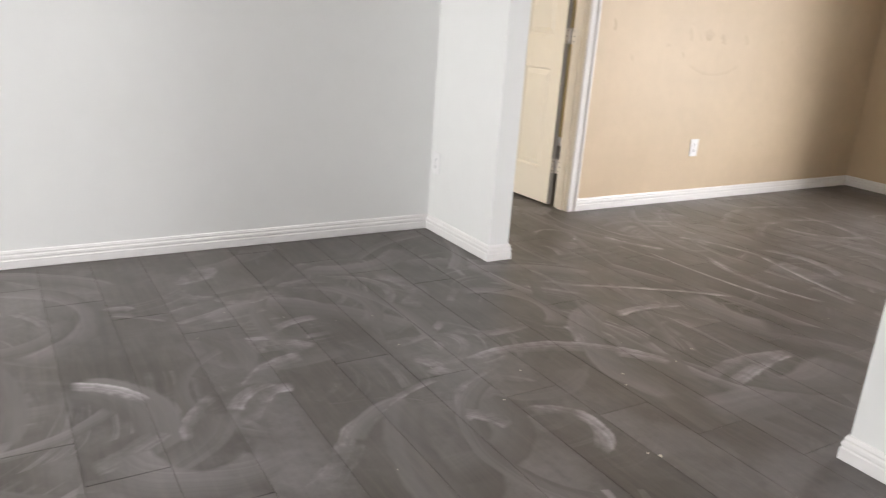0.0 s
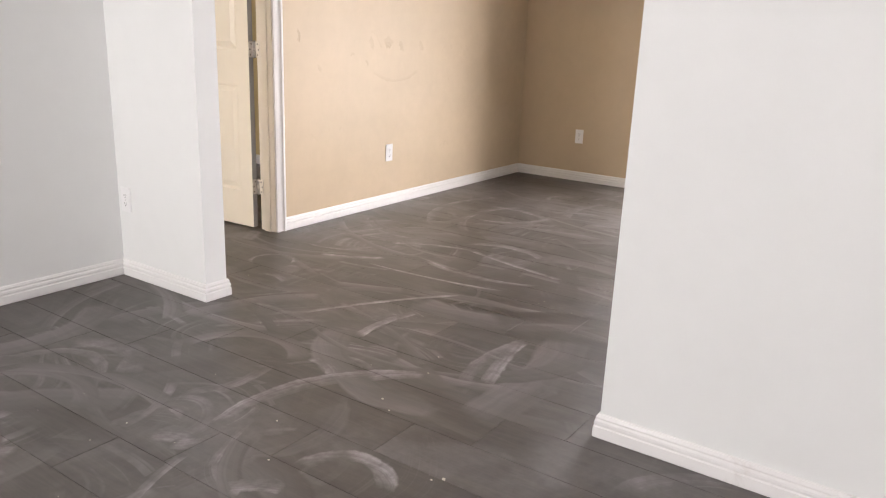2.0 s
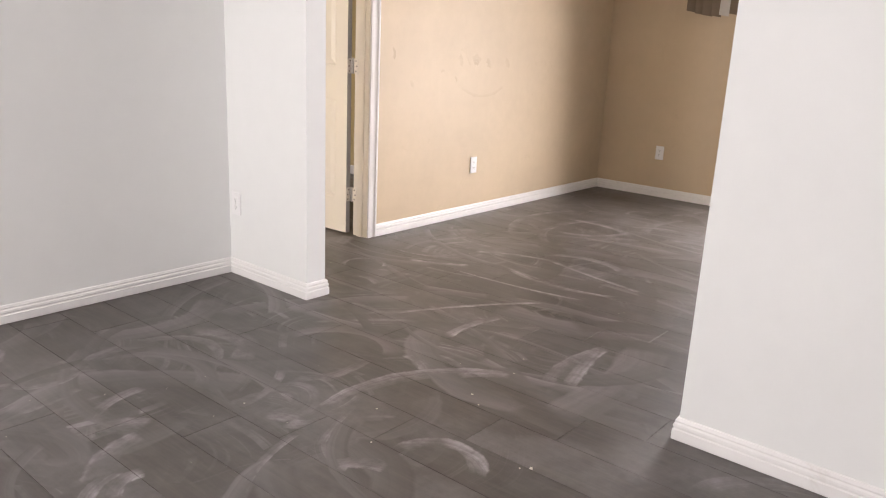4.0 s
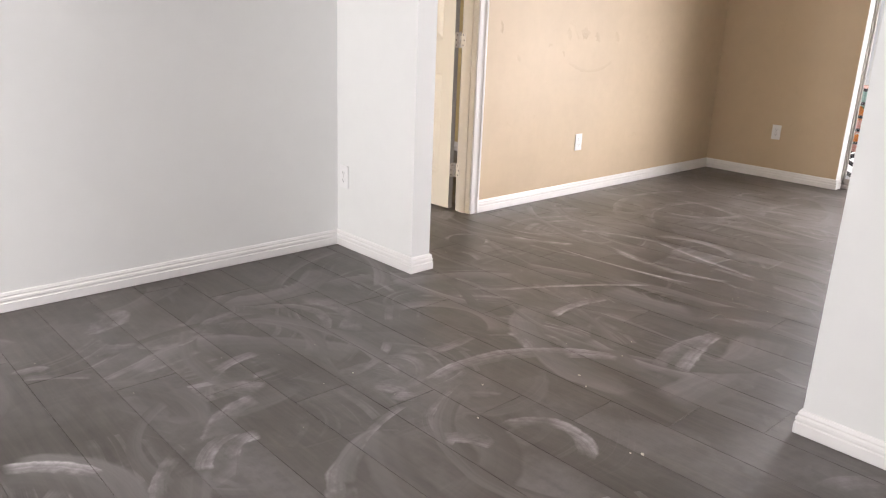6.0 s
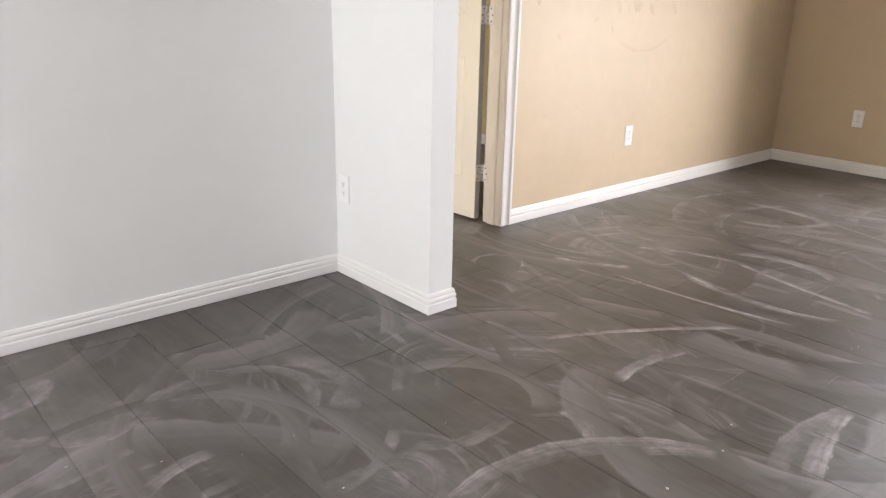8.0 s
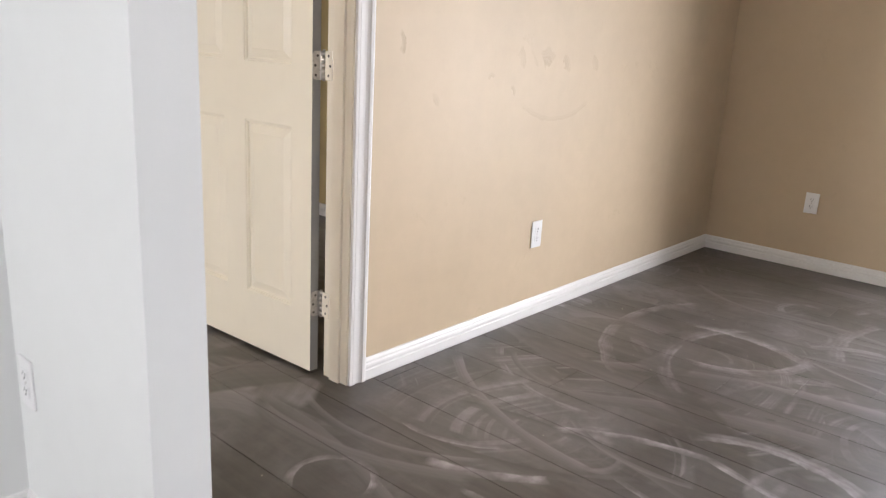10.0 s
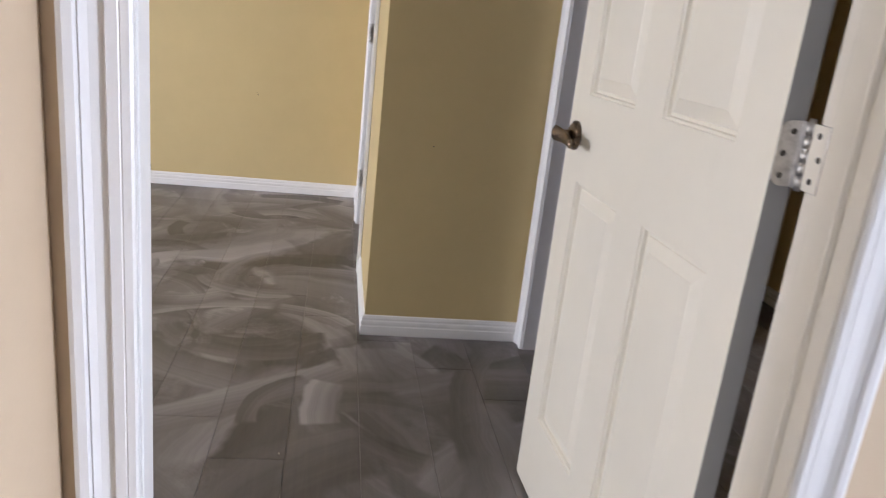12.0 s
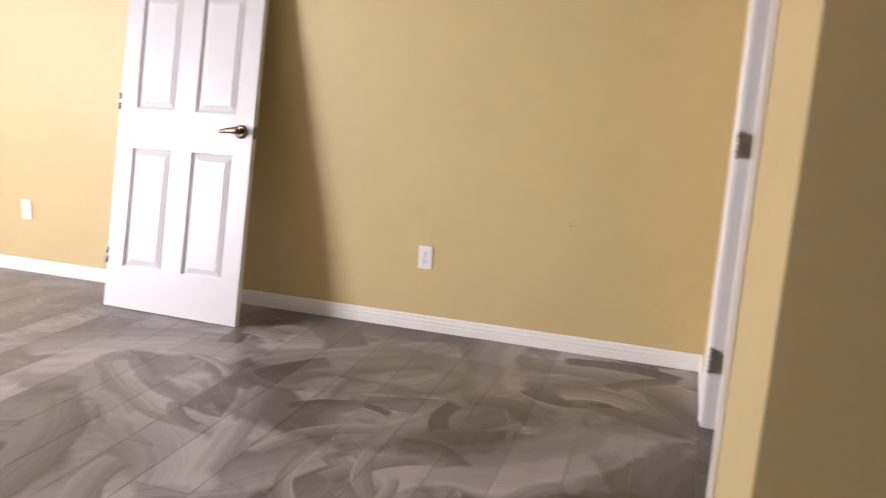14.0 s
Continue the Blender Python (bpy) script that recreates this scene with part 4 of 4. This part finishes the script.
# door 1: between the beige room and the bedroom, leaf standing open
door_1 = structure(empty("door_1"), "open cream six-panel door in a moulded white frame", "door")
frame_parts(door_1, JL, JR, 0.115, JAMB_CREAM, 0.030, 0.078, casing_mat=TRIM, first_mat=TRIM, reveal=-0.016)
HX, HY = -0.104, 0.150
LEAF_TURN = 92.6
leaf_1 = door_leaf("leaf", 0.812, DOOR_PAINT, door_1)
leaf_1.matrix_basis = pose(HX, HY, 0.014, 0, 0, LEAF_TURN) @ Matrix.Diagonal((1, -1, 1, 1))
lever_handle(leaf_1, 0.757, 0.937, 0.0, -1, -1)
lever_handle(leaf_1, 0.757, 0.937, 0.035, 1, -1)
for hz in (0.247, 1.040, 1.80):
    open_hinge(door_1, hz + 0.014)
boxes("strike_plate", TRIM, (JL - 0.001, 0.088, 0.925, JL + 0.0015, 0.114, 0.985), parent=door_1)
for z in (0.934, 0.972):
    boxes("strike_slot", DARK_SLOT, (JL + 0.0015, 0.092, z, JL + 0.0024, 0.1145, z + 0.008), parent=door_1)

# door 2: frame in the hall's side wall, mostly behind the open leaf
door_2 = structure(empty("door_2", pose(X_H, 0, 0, 0, 0, -90)), "wide white door frame of a dark side room, no leaf in view", "door")
frame_parts(door_2, -VJ1, -VJ0, 0.14, JAMB_SHADED, 0.050, 0.085, casing_mat=TRIM, back=False)
for hz in (0.27, 1.06):
    butt_hinge(door_2, hz, pose(-VJ1 + 0.002, 0.143, 0, 0, 0, 90))

# door 3: empty frame in the side wall facing the bedroom
door_3 = structure(empty("door_3", pose(X_V, 0, 0, 0, 0, -90)), "white door frame with hinges and its leaf taken off", "door")
frame_parts(door_3, -D3_1, -D3_0, 0.115, TRIM, 0.045, 0.085, back=False)
for hz in (0.27, 1.06):
    butt_hinge(door_3, hz, pose(-D3_1 + 0.002, -0.004, 0, 0, 0, 0))

# the leaf that was taken off, leaning on the bedroom wall
loose = door_leaf("door_leaf", 0.808, DOOR_WHITE, None)
loose.matrix_basis = pose(-3.540, 3.665, 0.006, -10.0, 0, -1.5)
tagged(loose, "white six-panel door leaf taken off and leaning on the wall", "door leaf")
lever_handle(loose, 0.745, 0.955, 0.0, -1, -1)
boxes("latch_plate", BRONZE, (0.8075, 0.006, 0.925, 0.8095, 0.030, 0.985), parent=loose)
for hz in (0.27, 1.07, 1.80):
    bm = bmesh.new()
    cyl(bm, (-0.004, -0.004, hz - 0.045), (-0.004, -0.004, hz - 0.012), 0.007, 0.007, 12)
    cyl(bm, (-0.004, -0.004, hz + 0.008), (-0.004, -0.004, hz + 0.04), 0.007, 0.007, 12)
    box(bm, -0.002, -0.002, hz - 0.045, 0.0, 0.03, hz + 0.045)
    part("hinge", bm, NICKEL, loose, "loose hinge leaf with open knuckles")


# ---- sliding door, blind, patio ----
slider = structure(empty("door_4"), "aluminium framed sliding glass door", "sliding door")
fx = X_E + 0.10
for nm, d in (("frame_stile", (fx, SL1 - 0.010, 0.03, fx + 0.05, SL1, 2.03)), ("frame_stile", (fx, SL0, 0.03, fx + 0.06, SL0 + 0.035, 2.03)), ("frame_head", (fx, SL0, 2.03, fx + 0.06, SL1, 2.06)), ("frame_track", (fx - 0.01, SL0, 0.0, fx + 0.07, SL1, 0.03))):
    boxes(nm, ALU, d, parent=slider, bevel=0.002)
mid = (SL0 + SL1) / 2
for (a, b), dx in (((SL0 + 0.036, mid + 0.02), 0.012), ((mid - 0.02, SL1 - 0.011), 0.026)):
    x0 = fx + dx
    boxes("sash_stile", ALU, (x0, a, 0.032, x0 + 0.02, a + 0.03, 2.028), parent=slider, bevel=0.002)
    boxes("sash_stile", ALU, (x0, b - 0.010, 0.032, x0 + 0.02, b, 2.028), parent=slider, bevel=0.002)
    boxes("sash_rail", ALU, (x0, a + 0.03, 0.032, x0 + 0.02, b - 0.010, 0.075), parent=slider)
    boxes("sash_rail", ALU, (x0, a + 0.03, 1.985, x0 + 0.02, b - 0.010, 2.028), parent=slider)
    pane = boxes("pane", GLASS, (x0 + 0.008, a + 0.03, 0.075, x0 + 0.012, b - 0.010, 1.985), parent=slider)
    pane.visible_shadow = False

blind = tagged(empty("vertical_blind", pose(X_E - 0.075, -0.90, 0)), "brown vertical blind vanes bunched up beside the glass door", "blind")
boxes("headrail", TRIM, (-0.02, -2.0, 2.12, 0.03, 0.27, 2.17), parent=blind)
for k in range(6):
    f = k / 5
    bm = bmesh.new()
    w = 0.062
    y = 0.17 - 0.335 * f
    zb = 1.56 - 0.05 * math.sin(0.35 + 2.1 * f)
    n = 5
    verts = []
    for side in (0.0, 0.0015):
        for i in range(n):
            u = i / (n - 1) - 0.5
            bow = 0.008 * (1 - 4 * u * u)
            verts.append((bm.verts.new((-bow + side, u * 2 * w * 0.62, 2.12)), bm.verts.new((-bow + side, u * 2 * w * 0.62, zb + 0.012 * u))))
    for a in (0, n):
        for i in range(n - 1):
            bm.faces.new((verts[a + i][0], verts[a + i + 1][0], verts[a + i + 1][1], verts[a + i][1]))
    for i in (0, n - 1):
        bm.faces.new((verts[i][0], verts[i][1], verts[n + i][1], verts[n + i][0]))
    for i in range(n - 1):
        for e in (0, 1):
            bm.faces.new((verts[i][e], verts[i + 1][e], verts[n + i + 1][e], verts[n + i][e]))
    bmesh.ops.recalc_face_normals(bm, faces=bm.faces)
    v = part("vane", bm, VANE_PALE if k == 4 else VANE, blind)
    v.matrix_basis = pose(0.012 * (k % 2), y, 0, 0, 0, 40 - 9 * k)

GROUND_Z = -0.04
structure(boxes("ground", CONCRETE, (X_E + 0.15, -60, GROUND_Z - 0.2, 80, 60, GROUND_Z), (-80, -60, GROUND_Z - 0.2, X_WB - 0.15, 60, GROUND_Z), (X_WB - 0.15, -60, GROUND_Z - 0.2, X_E + 0.15, Y_S - 0.15, GROUND_Z), (X_WB - 0.15, Y_N + 0.12, GROUND_Z - 0.2, X_E + 0.15, 60, GROUND_Z)), "pale concrete patio and open ground", "ground")


def patio_chair(m):
    """Low dark metal chair with a ladder back over a floral cushion and crossed legs."""
    top = tagged(empty("patio_chair", m), "dark metal patio chair with orange and green floral cushions", "chair")

    def bar(nm, p, q, r=0.014):
        bm = bmesh.new()
        cyl(bm, p, q, r, r, 10)
        return part(nm, bm, STEEL_DARK, top)
    for s in (-0.26, 0.26):
        bar("back_post", (s, 0.0, 0.20), (s, -0.16, 0.80))
        bar("foot_rail", (s, -0.24, 0.014), (s, 0.44, 0.014), 0.012)
    for y in (-0.14, 0.36):
        bar("leg", (-0.26, y, 0.30), (0.26, y, 0.014), 0.017)
        bar("leg", (0.26, y + 0.035, 0.30), (-0.26, y + 0.035, 0.014), 0.017)
    for k in range(6):
        f = k / 5
        bar("slat", (-0.26, -0.004 - 0.15 * f, 0.22 + 0.56 * f), (0.26, -0.004 - 0.15 * f, 0.22 + 0.56 * f), 0.013)
    bm = bmesh.new()
    box(bm, -0.24, 0.04, 0.27, 0.24, 0.50, 0.36, 0, 0.03)
    part("seat_cushion", bm, FLORAL, top, "floral seat cushion")
    bm = bmesh.new()
    box(bm, -0.24, -0.045, -0.29, 0.24, 0.045, 0.29, 0, 0.03)
    c = part("back_cushion", bm, FLORAL, top, "floral back cushion")
    c.matrix_basis = pose(0, 0.0, 0.53, 15, 0, 0)
    return top


patio_chair(pose(3.55, -0.83, GROUND_Z, 0, 0, -75))
structure(boxes("garden_wall", STUCCO, (9.0, -12, GROUND_Z, 9.15, 12, 1.7)), "pale stucco garden wall", "wall")


# ---- outlets ----
def outlet(m, label):
    """Duplex receptacle: plate in the local xz plane, front towards -y."""
    top = tagged(empty("outlet", m), label, "outlet", group="wall outlets")
    bm = bmesh.new()
    box(bm, -0.036, -0.0055, -0.0585, 0.036, 0.0, 0.0585, 0, 0.0022)
    part("cover_plate", bm, PLASTIC, top)
    for s in (-1, 1):
        bm = bmesh.new()
        box(bm, -0.0165, -0.0075, s * 0.0195 - 0.014, 0.0165, -0.005, s * 0.0195 + 0.014, 0, 0.001)
        zc = s * 0.0195
        box(bm, -0.0075, -0.0079, zc - 0.001, -0.0052, -0.0074, zc + 0.008, 1)
        box(bm, 0.0052, -0.0079, zc - 0.001, 0.0075, -0.0074, zc + 0.007, 1)
        cyl(bm, (0, -0.0079, zc - 0.0075), (0, -0.0074, zc - 0.0075), 0.0028, 0.0028, 10, 1)
        part("receptacle", bm, [PLASTIC, DARK_SLOT], top)
    bm = bmesh.new()
    cyl(bm, (0, -0.0066, 0), (0, -0.0052, 0), 0.003, 0.003, 10)
    part("screw", bm, NICKEL, top)
    return top


outlet(pose(1.000, -0.0004, 0.370), "white duplex wall outlet on the beige wall")
outlet(pose(X_E - 0.0004, -0.577, 0.380, 0, 0, -90), "white duplex wall outlet on the dark beige wall")
outlet(pose(PX0 - 0.0004, -0.097, 0.376, 0, 0, -90), "white duplex wall outlet on the white stub wall")
outlet(pose(-1.89, Y_N - 0.0004, 0.378), "white duplex wall outlet on the yellow bedroom wall")

outlet(pose(-4.405, Y_N - 0.0004, 0.380), "white duplex wall outlet on the yellow bedroom wall")

# ---- floor ----
floor = structure(boxes("floor", GROUT, (X_WB - 0.15, Y_S - 0.15, -0.15, X_E + 0.15, Y_N + 0.12, -0.0022)), "grey-brown wood-look plank tiles smeared with grout haze", "floor")
PITCH, LENGTH, GAP = 0.2035, 1.22, 0.0019
JOINT_X, JOINT_Y, STEP = -1.382, -2.228, 0.212


def plank_verts(x0, y0, x1, y1):
    b = 0.0005
    return [(x0, y0, -0.004), (x1, y0, -0.004), (x1, y1, -0.004), (x0, y1, -0.004), (x0, y0, -b * 0.8), (x1, y0, -b * 0.8), (x1, y1, -b * 0.8), (x0, y1, -b * 0.8),
            (x0 + b, y0 + b, 0), (x1 - b, y0 + b, 0), (x1 - b, y1 - b, 0), (x0 + b, y1 - b, 0)]


PLANK_FACES = [(0, 1, 5, 4), (1, 2, 6, 5), (2, 3, 7, 6), (3, 0, 4, 7), (4, 5, 9, 8), (5, 6, 10, 9), (6, 7, 11, 10), (7, 4, 8, 11), (8, 9, 10, 11)]
rest_v, rest_f = [], []
near = {}
for k in range(-21, 31):
    x = JOINT_X - PITCH * k
    base_y = (JOINT_Y + STEP * k) % LENGTH
    for r in range(-7, 5):
        y = base_y + LENGTH * r
        if x + PITCH < (X_W if y < -1.3 else X_WB) or x > X_E + 0.1 or y + LENGTH < Y_S or y > Y_N:
            continue
        if -4.3 < x < 2.8 and -3.4 < y < 4.0:
            near.setdefault((k if y > -0.4 else k // 2, y > -0.4, r), []).append((x, y))
        else:
            x0, x1 = max(x, X_WB - 0.1), min(x + PITCH, X_E + 0.08)
            y0, y1 = max(y, Y_S - 0.1), min(y + LENGTH, Y_N + 0.1)
            if x1 - x0 < 0.02 or y1 - y0 < 0.02:
                continue
            n = len(rest_v)
            rest_v += plank_verts(x0 + GAP / 2, y0 + GAP / 2, x1 - GAP / 2, y1 - GAP / 2)
            rest_f += [tuple(i + n for i in f) for f in PLANK_FACES]
PLANK = plank_tile("wood_look_tile", (), ())
for spots in near.values():
    xs, ys = [p[0] for p in spots], [p[1] for p in spots]
    bounds = min(xs), max(xs) + PITCH, min(ys), max(ys) + LENGTH
    found = [reaching(some, *bounds) for some in (SMEARS, WIPES, SWATHS)]
    me = bpy.data.meshes.new("plank")
    me.from_pydata(plank_verts(GAP / 2, GAP / 2, PITCH - GAP / 2, LENGTH - GAP / 2), [], PLANK_FACES)
    me.materials.append(plank_tile("wood_look_tile", *found) if any(found) else PLANK)
    for x, y in spots:
        p = new("plank", me)
        p.parent = floor
        p.location = (x, y, 0)
rest = bpy.data.meshes.new("planks_beyond")
rest.from_pydata(rest_v, [], rest_f)
rest.materials.append(PLANK)
rest_ob = new("planks_beyond", rest)
rest_ob.parent = floor
tagged(rest_ob, kind="stuff")


# ---- small things ----
nail = tagged(empty("nail", pose(-0.345, Y_V, 0.738)), "small dark nail stuck in the hallway wall", "nail")
bm = bmesh.new()
cyl(bm, (0, 0.0, 0), (0, -0.003, 0), 0.0012, 0.0012, 8)
cyl(bm, (0, -0.003, 0), (0, -0.004, 0), 0.0026, 0.0026, 10)
part("shaft", bm, SCREW, nail)

hole = tagged(empty("nail_hole", pose(-1.187, Y_N, 0.607)), "tiny dark nail hole in the yellow bedroom wall", "nail hole")
bm = bmesh.new()
cyl(bm, (0, 0.0, 0), (0, -0.0012, 0), 0.0034, 0.0026, 9)
cyl(bm, (-0.004, 0.0, 0.011), (-0.004, -0.001, 0.011), 0.0018, 0.0014, 8)
part("chip", bm, DARK_SLOT, hole)

rnd = random.Random(4)
bm = bmesh.new()


def crumb(x, y, size):
    r0 = bmesh.ops.create_icosphere(bm, subdivisions=1, radius=size)
    for v in r0["verts"]:
        v.co = Vector((v.co.x * rnd.uniform(0.7, 1.5) + x, v.co.y * rnd.uniform(0.7, 1.5) + y, v.co.z * rnd.uniform(0.4, 0.7) + size * 0.35))


crumb(-1.581, -2.265, 0.006)
crumb(-1.318, -1.835, 0.0045)
crumb(-1.638, -1.670, 0.003)
crumb(-1.603, -2.239, 0.003)
crumb(-1.059, -1.837, 0.0028)
crumb(-1.366, -1.900, 0.0028)
crumb(-1.930, -1.326, 0.003)
crumb(-0.919, -1.784, 0.003)
crumb(-1.807, -1.816, 0.003)
crumb(-1.765, 2.766, 0.003)
crumb(-0.789, 1.037, 0.003)
for k in range(40):
    crumb(rnd.uniform(-3.0, 2.0), rnd.uniform(-2.4, -0.2), rnd.uniform(0.0009, 0.002))
crumbs = tagged(part("grout_crumbs", bm, CRUMB), "scattered pale grout crumbs lying on the tiles", "crumbs", kind="stuff")
